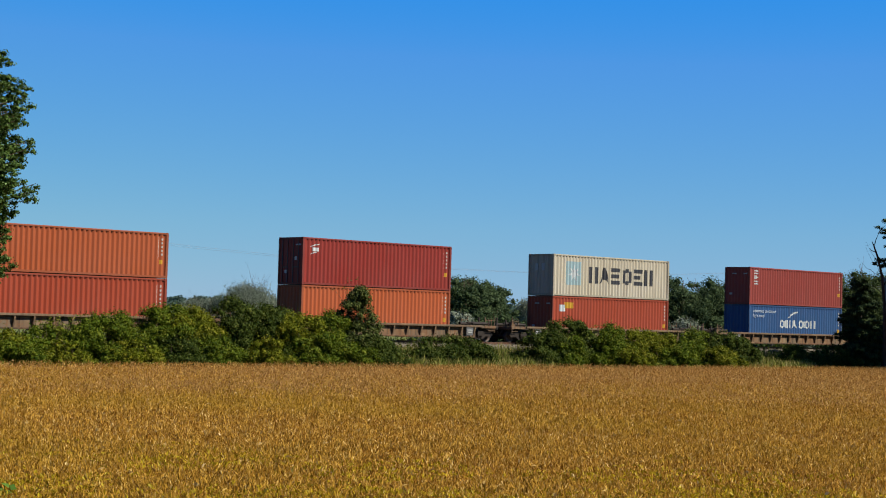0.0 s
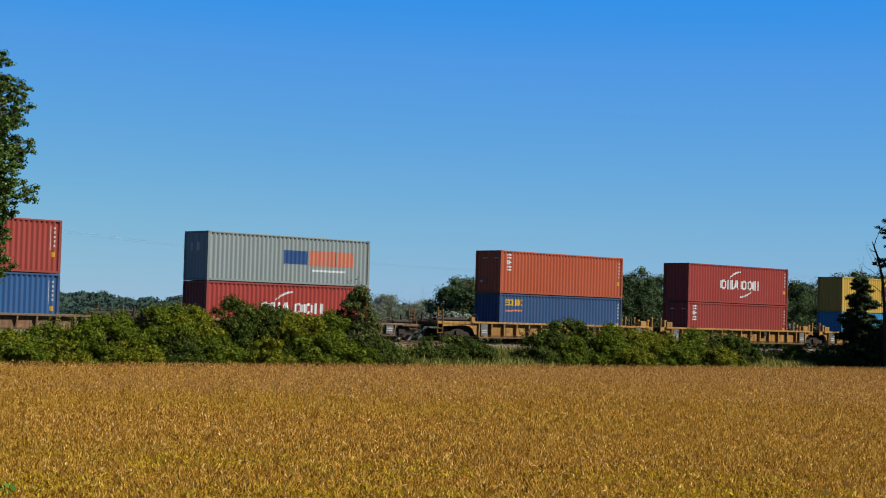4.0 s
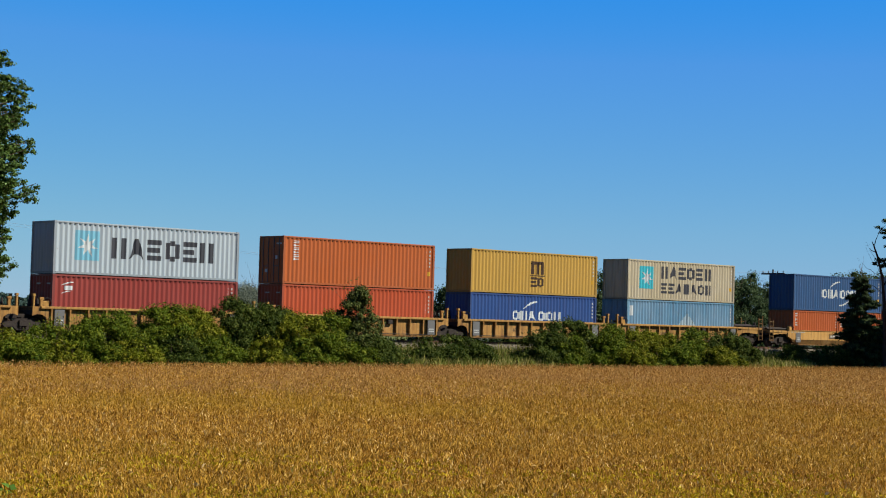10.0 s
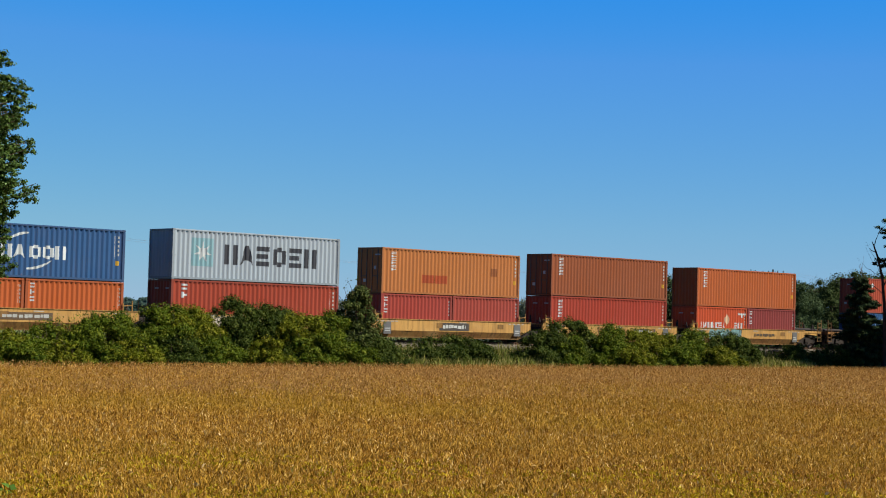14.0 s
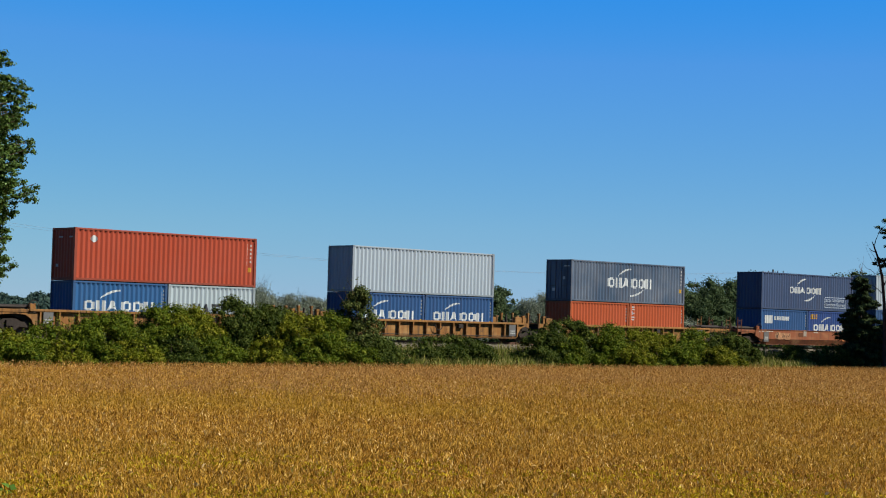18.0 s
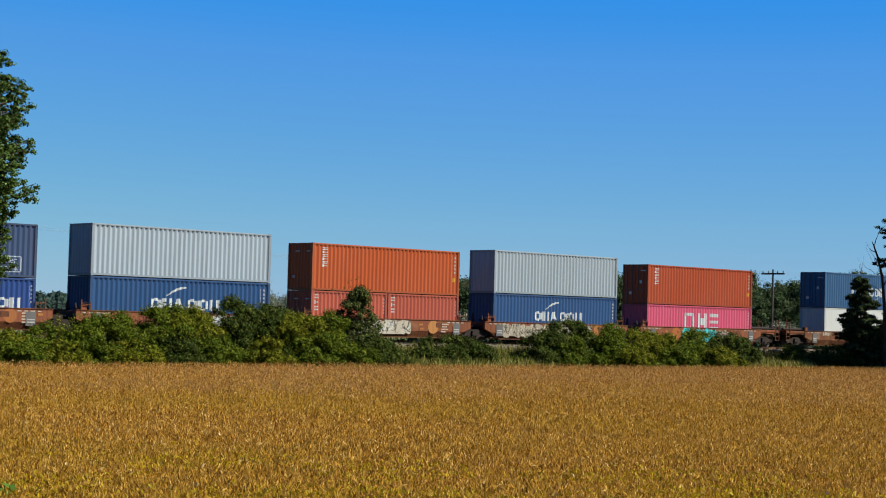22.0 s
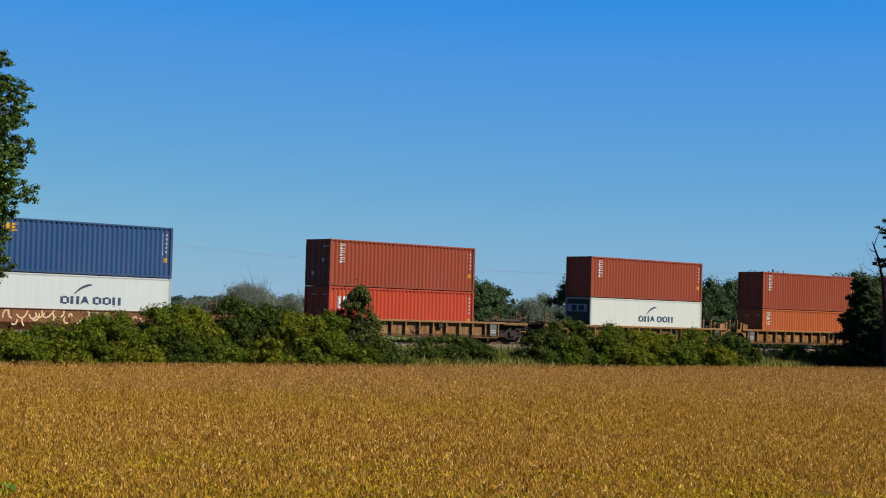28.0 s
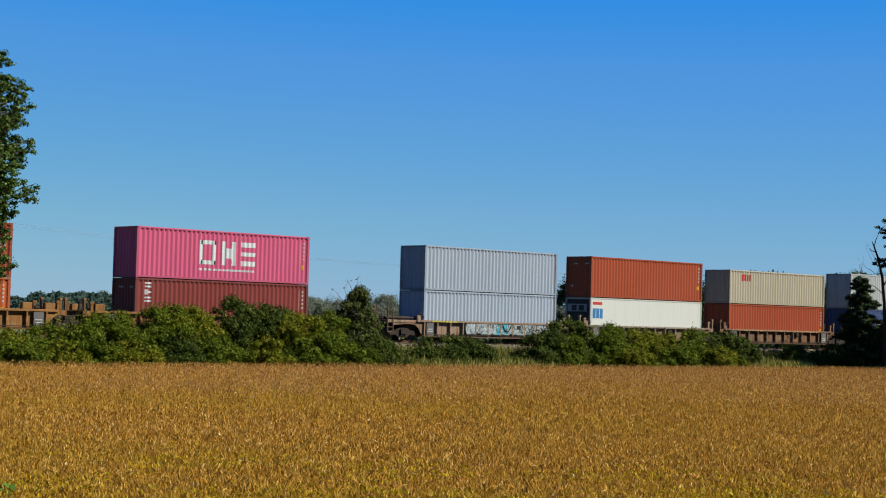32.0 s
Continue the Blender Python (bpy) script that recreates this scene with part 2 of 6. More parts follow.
def boxes(*items):
    """One bmesh of boxes (x0, x1, y0, y1, z0, z1)."""
    bm = bmesh.new()
    for x0, x1, y0, y1, z0, z1 in items:
        v = [bm.verts.new((x, y, z)) for z in (z0, z1) for y in (y0, y1) for x in (x0, x1)]
        for q in ((0, 2, 3, 1), (4, 5, 7, 6), (0, 1, 5, 4), (2, 6, 7, 3), (0, 4, 6, 2), (1, 3, 7, 5)):
            bm.faces.new([v[i] for i in q])
    return bm


def bevelled(bm, width=0.02, seg=1):
    bmesh.ops.bevel(bm, geom=bm.edges[:], offset=width, segments=seg, affect="EDGES", profile=0.6)
    return bm


def prism(outline, y0, y1):
    """An outline in x, z drawn out from y0 to y1."""
    bm = bmesh.new()
    a = [bm.verts.new((x, y0, z)) for x, z in outline]
    b = [bm.verts.new((x, y1, z)) for x, z in outline]
    bm.faces.new(a)
    bm.faces.new(b[::-1])
    for i in range(len(a)):
        j = (i + 1) % len(a)
        bm.faces.new((a[j], a[i], b[i], b[j]))
    bmesh.ops.recalc_face_normals(bm, faces=bm.faces[:])
    return bm


def tube(points, radii, sides=7):
    """A tapered tube through points."""
    vs, fs = [], []
    pts = [Vector(p) for p in points]
    for i, p in enumerate(pts):
        way = (pts[min(i + 1, len(pts) - 1)] - pts[max(i - 1, 0)]).normalized()
        side = way.cross(Vector((0.31, 0.93, 0.2))).normalized()
        up = way.cross(side)
        for k in range(sides):
            a = 2 * math.pi * k / sides
            vs.append(p + (side * math.cos(a) + up * math.sin(a)) * radii[i])
    for i in range(len(pts) - 1):
        for k in range(sides):
            j = (k + 1) % sides
            fs.append((i * sides + k, i * sides + j, (i + 1) * sides + j, (i + 1) * sides + k))
    return vs, fs


def tubes(name, items, sides=6):
    vs, fs = [], []
    for pts, radii in items:
        v, f = tube(pts, radii, sides)
        fs += [tuple(i + len(vs) for i in q) for q in f]
        vs += v
    return fast_mesh(name, vs, fs)


CACHE = {}


def shared(key, make):
    """A mesh that alike parts share; make() gives a bmesh or a mesh."""
    if key not in CACHE:
        CACHE[key] = make()
    return CACHE[key]


def part(name, data, material, parent, label="", place=None):
    """Link a bmesh or mesh as one object under a thing or part."""
    if isinstance(data, bmesh.types.BMesh):
        me = bpy.data.meshes.new(name)
        data.to_mesh(me)
        data.free()
    else:
        me = data
    ob = new(name, me)
    if not me.materials:
        me.materials.append(None)
    ob.material_slots[0].link = "OBJECT"
    ob.material_slots[0].material = material
    ob.parent = parent
    if place:
        ob.matrix_basis = place
    if label:
        ob["label"] = label
    return ob


def to_mesh(bm, name="piece"):
    me = bpy.data.meshes.new(name)
    bm.to_mesh(me)
    bm.free()
    return me


def thing(name, label, category, at, group="", kind=""):
    ob = new(name)
    ob.empty_display_size = 0.3
    ob.matrix_basis = at
    return tagged(ob, label, category, group, kind)


def leaves(rng, centres, size, up=0.0, lean=None, face=None, loose=0.42):
    """Folded leaf quads round the given centres (n x 3). up: how far they stand upright."""
    n = len(centres)
    d = rng.normal(size=(n, 3))
    d[:, 2] += up
    d /= np.linalg.norm(d, axis=1, keepdims=True)
    s = np.cross(d, rng.normal(size=(n, 3)))
    s /= np.linalg.norm(s, axis=1, keepdims=True) + 1e-9
    nn = np.cross(d, s)
    if face is not None:  # outer leaves lie along the skin of their clump
        nn = face + rng.normal(0, loose, (n, 3))
        nn /= np.linalg.norm(nn, axis=1, keepdims=True)
        s = np.cross(nn, d)
        s /= np.linalg.norm(s, axis=1, keepdims=True) + 1e-9
        d = np.cross(s, nn)
    ln = (size * rng.uniform(0.6, 1.4, n))[:, None]
    wd = ln * (lean if lean else 0.62)
    base, tip = centres - d * ln * 0.5, centres + d * ln * 0.5
    v = np.stack([base, centres + s * wd * 0.5 + nn * ln * 0.12, tip, centres - s * wd * 0.5 + nn * ln * 0.12], 1)
    return v.reshape(-1, 3), np.arange(4 * n).reshape(n, 4)


def cube_ball():
    """A cube's faces in four, rounded: the solid filler of a leaf clump."""
    pts, faces = {}, []
    for ax in range(3):
        for sg in (-1, 1):
            for i in (0, 1):
                for j in (0, 1):
                    q = []
                    for a, b in ((i, j), (i + 1, j), (i + 1, j + 1), (i, j + 1)):
                        p = [0, 0, 0]
                        p[ax], p[(ax + 1) % 3], p[(ax + 2) % 3] = sg, a - 1, b - 1
                        q.append(pts.setdefault(tuple(p), len(pts)))
                    faces.append(q if sg > 0 else q[::-1])
    v = np.array(list(pts), float)
    return v / np.linalg.norm(v, axis=1, keepdims=True), np.array(faces)


CUBE_BALL, CUBE_FACES = cube_ball()


def crown(rng, clumps, per, size, up=0.0, shell=0.55, core=0.66, loose=0.42, reach=1.12):
    """Leaf centres gathered in clumps (x, y, z, rx, rz): denser towards each clump's skin."""
    out, face = [], []
    for x, y, z, rx, rz in clumps:
        n = int(per * rx * rx * 1.2) + 12
        d = rng.normal(size=(n, 3))
        d /= np.linalg.norm(d, axis=1, keepdims=True)
        r = rng.uniform(shell, reach, (n, 1)) ** 0.8
        r *= 1 + 0.22 * np.sin(d[:, :1] * 5 + x) * np.cos(d[:, 2:] * 6 + y)
        out.append(d * r * (rx, rx, rz) + (x, y, z))
        face.append(d + (0, 0, 0.35))
    v, f = leaves(rng, np.concatenate(out), size, up, None, np.concatenate(face), loose)
    # a solid ball fills each clump, so it looks opaque and dark inside
    c = np.array(clumps)
    ball = CUBE_BALL[None] * (c[:, None, [3, 3, 4]] * core) * rng.uniform(0.85, 1.15, (len(c), len(CUBE_BALL), 1)) + c[:, None, :3]
    bf = (CUBE_FACES[None] + len(v) + len(CUBE_BALL) * np.arange(len(c))[:, None, None]).reshape(-1, 4)
    return np.concatenate([v, ball.reshape(-1, 3)]), np.concatenate([f, bf])



# ---- ground ----
FIELD_EDGE = 74.0
RAIL, TRACK = 1.83, 84.91
WEED = (11.30, 20.88)


def bank(y):
    """Height of the ground across the line, from the field over the track to the land behind."""
    pts = [(-3000, 0.0), (-6, 0.0), (-4, 1.35), (4, 1.35), (9, 0.0), (74.6, 0.0), (76.5, 0.25), (80.2, 0.75), (81.6, 1.08), (82.9, 1.62), (87.0, 1.62), (88.6, 0.9), (92, 0.35), (100, 0.1), (3500, 0.1)]
    for (a, za), (b, zb) in zip(pts, pts[1:]):
        if a <= y <= b:
            return za + (zb - za) * (y - a) / (b - a)
    return 0.0


def ground_sheet():
    xs = [-3000, -800, -250, -120] + list(np.arange(-60, 241, 3.0)) + [300, 420, 700, 1400, 3500]
    ys = [-3000, -600, -120, -30, -6, -4, 4, 9, 20, 40, 60, 70, 74.6, 75.5, 76.5, 78, 79, 80.2, 81.0, 81.4]
    ys += [88.6, 90, 92, 96, 100, 120, 160, 240, 400, 800, 1600, 3500]
    vs = [(x, y, bank(y) + (0.07 * math.sin(x * 0.9 + y) * math.cos(x * 0.37 + 2 * y) if 74 < y < 81 else 0)) for y in ys for x in xs]
    w = len(xs)
    fs = [(j * w + i, j * w + i + 1, (j + 1) * w + i + 1, (j + 1) * w + i) for j in range(len(ys) - 1) for i in range(w - 1)]
    g = new("ground", fast_mesh("ground", vs, fs))
    g.data.materials.append(M_VERGE)
    tagged(g, "dry grass and soil ground beneath field and railway", "ground", kind="structure")


def ballast_bed():
    rng = np.random.default_rng(5)
    xs = np.concatenate([np.arange(-640, 0, 8.0), np.arange(0, 200, 0.6), np.arange(200, 830, 8.0)])
    prof = [(81.2, 0.93), (81.7, 1.12), (82.3, 1.38), (82.9, 1.63), (83.5, 1.66), (84.9, 1.67), (86.3, 1.66), (87.1, 1.62), (88.9, 0.8)]
    vs = [(x, y + rng.normal(0, 0.03), z + rng.normal(0, 0.035)) for y, z in prof for x in xs]
    w = len(xs)
    fs = [(j * w + i, j * w + i + 1, (j + 1) * w + i + 1, (j + 1) * w + i) for j in range(len(prof) - 1) for i in range(w - 1)]
    b = new("ballast_bed", fast_mesh("ballast_bed", vs, fs))
    b.data.materials.append(M_BALLAST)
    tagged(b, "pale grey crushed stone ballast under the rails", "ballast", kind="structure")
    # loose stones on the near shoulder
    n = 5000
    cx, cy = rng.uniform(35, 130, n), rng.uniform(81.3, 83.9, n)
    cz = np.interp(cy, [p[0] for p in prof], [p[1] for p in prof]) + 0.02
    s = rng.uniform(0.03, 0.07, n)
    oct_v = np.array([(1, 0, 0), (0, 1, 0), (-1, 0, 0), (0, -1, 0), (0, 0, 0.8), (0, 0, -0.8)])
    v = (oct_v[None] * s[:, None, None] * rng.uniform(0.7, 1.3, (n, 6, 1))) + np.stack([cx, cy, cz], 1)[:, None]
    tri = np.array([(0, 1, 4), (1, 2, 4), (2, 3, 4), (3, 0, 4)])
    f = (tri[None] + 6 * np.arange(n)[:, None, None]).reshape(-1, 3)
    st = new("ballast_stones", fast_mesh("ballast_stones", v.reshape(-1, 3), f))
    st.data.materials.append(M_BALLAST)
    tagged(st, "loose pale grey stones on the ballast shoulder", "stones", kind="stuff")


def track():
    t = thing("railway_track", "rusty steel railway track on wooden ties", "track", pose(0, TRACK, 0), kind="structure")
    for y in (-0.755, 0.755):
        bm = boxes((-620, 800, y - 0.037, y + 0.037, RAIL - 0.045, RAIL), (-620, 800, y - 0.012, y + 0.012, RAIL - 0.14, RAIL - 0.045), (-620, 800, y - 0.07, y + 0.07, RAIL - 0.165, RAIL - 0.14))
        part("rail", bm, M_RAIL, t)
    rng = random.Random(3)
    items = [(x - 0.11, x + 0.11, -1.3 + rng.uniform(-0.05, 0.05), 1.3, RAIL - 0.33, RAIL - 0.166) for x in np.arange(20, 180, 0.55)]
    ties = part("ties", boxes(*items), M_TIE, t)
    ties["kind"] = "stuff"


# ---- field ----
def crop():
    rng = np.random.default_rng(11)
    # backing sheet at mid-plant height; its dark tone stands for shaded gaps
    xs, ys = np.arange(-40, 180, 2.0), np.arange(11, FIELD_EDGE + 0.1, 1.5)
    vs = [(x, y, 0.47 + 0.05 * math.sin(x * 1.7 + y) * math.sin(y * 2.1)) for y in ys for x in xs]
    w = len(xs)
    fs = [(j * w + i, j * w + i + 1, (j + 1) * w + i + 1, (j + 1) * w + i) for j in range(len(ys) - 1) for i in range(w - 1)]
    sheet = new("crop_backing", fast_mesh("crop_backing", vs, fs))
    sheet.data.materials.append(M_CANOPY)
    tagged(sheet, "brown backing sheet for the gaps between soybean plants", "crop", kind="stuff")

    def rows_of(near, far, spacing, step):
        """Plants in rows along +x, only inside the camera's view wedge."""
        out = []
        for y in np.arange(12.0, FIELD_EDGE, spacing):
            xa, xb = y * math.tan(HEAD - radians(16.5)), y * math.tan(HEAD + radians(16.5))
            x = np.arange(xa, xb, step)
            x = x + rng.uniform(-step, step, len(x))
            yy = y + rng.normal(0, spacing * 0.3, len(x))
            d = x * math.sin(HEAD) + yy * math.cos(HEAD)
            keep = (d >= near) & (d < far) & (yy < FIELD_EDGE)
            out.append(np.stack([x[keep], yy[keep]], 1))
        return np.concatenate(out)

    bands = [(18, 38, 0.17, 0.14, 14, 1.0), (38, 62, 0.24, 0.18, 12, 1.3), (62, 130, 0.36, 0.28, 10, 1.6)]
    green, dry = [], []
    for near, far, spacing, step, k, grow in bands:
        base = rows_of(near, far, spacing, step)
        n = len(base)
        tall = 0.70 + 0.05 * np.sin(base[:, 0] * 0.35) * np.cos(base[:, 1] * 0.5) + rng.normal(0, 0.05, n)
        c = np.repeat(np.stack([base[:, 0], base[:, 1], tall], 1), k, 0)
        m = len(c)
        c[:, :2] += rng.normal(0, 0.075 * grow, (m, 2))
        c[:, 2] *= 1 - rng.uniform(0, 0.36, m)
        # browner, less saturated plants grow more common with depth along the view
        away = np.repeat(base[:, 0] * math.sin(HEAD) + base[:, 1] * math.cos(HEAD) + 9 * np.sin(base[:, 0] * 0.13) * np.cos(base[:, 1] * 0.19) + rng.normal(0, 9, n), k)
        for brown in (False, True):
            pick = c[(away > 66) == brown]
            if len(pick) == 0:
                continue
            v, f = leaves(rng, pick, 0.09 * grow ** 0.5, up=2.2, lean=0.17)
            ob = new("soybean_plants", fast_mesh("soybean_plants", v, f))
            ob.data.materials.append(M_CROP_FAR if brown else M_CROP)
            tagged(ob, "browner soybean plants towards the hedge" if brown else "ripe golden-brown soybean plants in a field", "crop", kind="stuff")
        # broad pale or yellow leaves still held here and there
        d = base[:, 0] * math.sin(HEAD) + base[:, 1] * math.cos(HEAD)
        thick = np.sin(base[:, 0] * 0.9 + 1.3 * np.sin(base[:, 1] * 0.7)) * np.sin(base[:, 1] * 1.1) + 0.4
        pick = base[rng.random(n) < 0.9 * np.clip(thick, 0, 1) * np.clip((33.0 - d) / 8, 0, 1)]
        dry.append(base[rng.random(n) < 0.007])
        g = np.repeat(np.stack([pick[:, 0], pick[:, 1], 0.7 + rng.normal(0, 0.04, len(pick))], 1), 4, 0)
        g[:, :2] += rng.normal(0, 0.06, (len(g), 2))
        green.append(g)
    g = np.concatenate(green)
    v, f = leaves(rng, g, 0.068, up=1.6, lean=0.36)
    ob = new("soybean_leaves", fast_mesh("soybean_leaves", v, f))
    ob.data.materials.append(M_CROP_GREEN)
    tagged(ob, "last yellow-green soybean leaves in the ripe field", "crop", kind="stuff")
    d = np.concatenate(dry)
    d = np.repeat(np.column_stack([d, 0.72 + rng.normal(0, 0.03, len(d))]), 2, 0)
    d[:, :2] += rng.normal(0, 0.03, (len(d), 2))
    v, f = leaves(rng, d, 0.08, up=0.8, lean=0.5)
    ob = new("dry_leaves", fast_mesh("dry_leaves", v, f))
    ob.data.materials.append(M_CROP_PALE)
    tagged(ob, "pale dry soybean leaves scattered over the field", "crop", kind="stuff")


def grass(name, label, spans, per, tall, material, seed):
    """Blades on the verge; spans: (x0, x1, y0, y1)."""
    rng = np.random.default_rng(seed)
    cs, hs = [], []
    for x0, x1, y0, y1 in spans:
        n = int((x1 - x0) * (y1 - y0) * per)
        x, y = rng.uniform(x0, x1, n), rng.uniform(y0, y1, n)
        z = np.array([bank(v) for v in y])
        h = tall * rng.uniform(0.5, 1.3, n)
        cs.append(np.stack([x, y, z + h * 0.45], 1))
        hs.append(h)
    v, f = leaves(rng, np.concatenate(cs), np.concatenate(hs), up=3.2, lean=0.09)
    ob = new(name, fast_mesh(name, v, f))
    ob.data.materials.append(material)
    tagged(ob, label, "grass", kind="stuff")


# ---- plants ----
def bush(x0, x1, y, top, material, label, seed, per=1150, size=0.1, depth=1.0, clump=1.0):
    """A mound of leafy sprays over an uneven dome, with sparse shoots above it."""
    rng = np.random.default_rng(seed)
    z0 = bank(y)
    cx, wide, high = (x0 + x1) / 2, (x1 - x0) / 2, top - z0
    b = thing("bush", label, "bush", pose(cx, y, z0), group="hedge bushes")
    lumps = [(rng.uniform(-0.9, 0.9), rng.uniform(0.12, 0.3), rng.uniform(-0.09, 0.09)) for _ in range(6)]

    def crest(u):
        return high * max(0.12, 1 - abs(u) ** 3.2) ** 0.5 * (1 + sum(a * math.exp(-((u - c) / w) ** 2) for c, w, a in lumps))

    clumps = []
    # rounded lobes that stand proud, each a head of leafy sprays, with shaded hollows between
    for k in range(int(wide * high * 1.25 / clump ** 2) + 3):
        u, q = rng.uniform(-0.9, 0.9), rng.uniform(0.3, 0.97)
        big = rng.uniform(0.42, 0.85) * clump * min(1.0, 0.4 + high / 4)
        front = depth * (0.35 + 0.85 * math.sqrt(max(0.0, 1 - q ** 2.2)))
        at = (u * wide * 0.93, -front, max(big * 0.5, crest(u) * q - big * 0.62))
        for i in range(11):
            d = rng.normal(size=3)
            d /= np.linalg.norm(d)
            r = big * rng.uniform(0.24, 0.42)
            clumps.append((at[0] + d[0] * big * 0.85, at[1] - abs(d[1]) * big * 0.7, at[2] + (abs(d[2]) if i % 4 else d[2]) * big * 0.72, r, r * rng.uniform(0.7, 1.1)))
    for k in range(int(wide * high * 6.5 / clump ** 2) + 12):
        u = rng.uniform(-1, 1)
        q = rng.uniform(0.02, 1.0) ** 0.75 if k % 4 else rng.uniform(0.93, 1.02)
        r = rng.uniform(0.17, 0.42) * clump * min(1.0, 0.45 + high / 4)
        front = depth * (0.25 + 0.95 * math.sqrt(max(0.0, 1 - q ** 2.2)))
        yy = rng.uniform(-0.8 * front, -0.45 * front) if k % 3 else rng.uniform(-0.6, 0.6) * front
        clumps.append((u * wide * 0.97, yy, max(0.12, crest(u) * q - r * 0.75), r * rng.uniform(0.8, 1.15), r * rng.uniform(0.65, 1.1)))
    for k in range(int(wide * 2.2)):  # the shaded heart that closes the bush
        u = (k + 0.5) / (wide * 1.1) - 1
        h = crest(u) * 0.42
        clumps.append((u * wide, 0.1, h * 0.8, min(0.75, wide * 0.5), h))
    v, f = crown(rng, clumps, per / clump ** 2, size, 0.25, 0.45, 0.56, 0.7, 1.42)
    # single leaves that break the outline
    n = int(wide * 60 / clump ** 2)
    u = rng.uniform(-0.95, 0.95, n)
    ends = np.stack([u * wide, rng.uniform(-0.4, 0.4, n), [crest(q) for q in u] + rng.exponential(0.07, n) - 0.06], 1)
    v2, f2 = leaves(rng, ends, size, 0.8)
    part("foliage", fast_mesh("foliage", np.concatenate([v, v2]), np.concatenate([f, f2 + len(v)])), material, b)
    shoots = []
    for i in range(int(wide * 3)):
        u = rng.uniform(-0.85, 0.85)
        zt = crest(u)
        shoots.append(([(u * wide, 0, zt * 0.3), (u * wide + rng.uniform(-0.15, 0.15), 0, zt * 0.8), (u * wide + rng.uniform(-0.3, 0.3), rng.uniform(-0.2, 0.2), zt + rng.uniform(0.0, 0.12))], [0.03, 0.018, 0.006]))
    part("stem_work", tubes("stem_work", shoots, 4), M_BARK, b)["kind"] = "stuff"
    return b


def branching(rng, base, way, length, radius, depth, out, ends):
    pts, rad = [Vector(base)], [radius]
    d = Vector(way).normalized()
    for i in range(3):
        d = (d + Vector(rng.normal(0, 0.14, 3)) + Vector((0, 0, 0.05))).normalized()
        pts.append(pts[-1] + d * length / 3)
        rad.append(radius * (1 - 0.2 * (i + 1)))
    out.append((pts, rad))
    if depth == 0:
        ends.append(pts[-1])
        return
    for k in range(3 if depth > 1 else 4):
        j = rng.integers(1, 4)
        nd = (d + Vector(rng.normal(0, 0.62, 3))).normalized()
        branching(rng, pts[j], nd, length * rng.uniform(0.55, 0.8), rad[j] * 0.62, depth - 1, out, ends)
    ends.append(pts[-1])


def tree(x, y, high, wide, material, label, seed, per=60, size=0.3, low=0.25, name="tree", bark=None, sparse=False, clump=0.3, base=None, group=""):
    """A trunk with limbs, and leaf clumps about the limb ends and over an uneven crown."""
    rng = np.random.default_rng(seed)
    z0 = bank(y) if base is None else base
    t = thing(name, label, "tree", pose(x, y, z0), group=group)
    out, ends = [], []
    out.append(([Vector((0, 0, -0.1)), Vector((0.1, 0, high * 0.3)), Vector((-0.05, 0.1, high * 0.62)), Vector((0, 0, high * 0.9))], [high * 0.026, high * 0.02, high * 0.012, 0.03]))
    for k in range(9):
        zz = high * rng.uniform(low * 0.8, 0.75)
        a = rng.uniform(0, 2 * math.pi)
        branching(rng, (0, 0, zz), (math.cos(a), math.sin(a), rng.uniform(0.3, 1.0)), wide * rng.uniform(0.45, 0.7), high * 0.009, 1 if not sparse else 2, out, ends)
    part("trunk", tubes("trunk", out[:1], 8), bark or M_BARK, t)
    part("limb_work", tubes("limb_work", out[1:], 5), bark or M_BARK, t)
    clumps = []
    mid, half = high * (1 + low) / 2, high * (1 - low) / 2
    n = int(46 if not sparse else 26)
    for k in range(n):
        d = rng.normal(size=3)
        d /= np.linalg.norm(d)
        rr = rng.uniform(0.3, 1.0) ** 0.6
        r = wide * clump * rng.uniform(0.6, 1.05)
        clumps.append((d[0] * (wide - r * 0.7) * rr, d[1] * (wide - r * 0.7) * rr, mid + d[2] * (half - r * 0.6) * rr, r, r * 0.8))
    for e in ends:
        r = wide * clump * rng.uniform(0.4, 0.75)
        q = (e.x / wide) ** 2 + (e.y / wide) ** 2 + ((e.z - mid) / half) ** 2
        if q < 0.8:
            clumps.append((e.x, e.y, e.z, r, r * 0.8))
    if sparse:  # mostly bare: fine twigs with a few leaves along them
        c = np.concatenate([np.array(q[:3]) + rng.normal(0, 0.55, (int(per * q[3] ** 2) + 18, 3)) * (q[3], q[3], q[4]) for q in clumps])
        v, f = leaves(rng, c, size, 0.8, 0.13)
    else:
        v, f = crown(rng, clumps, per, size, 0.1, 0.4, 0.5, 0.75, 1.25)
    part("crown", fast_mesh("crown", v, f), material, t)
    return t


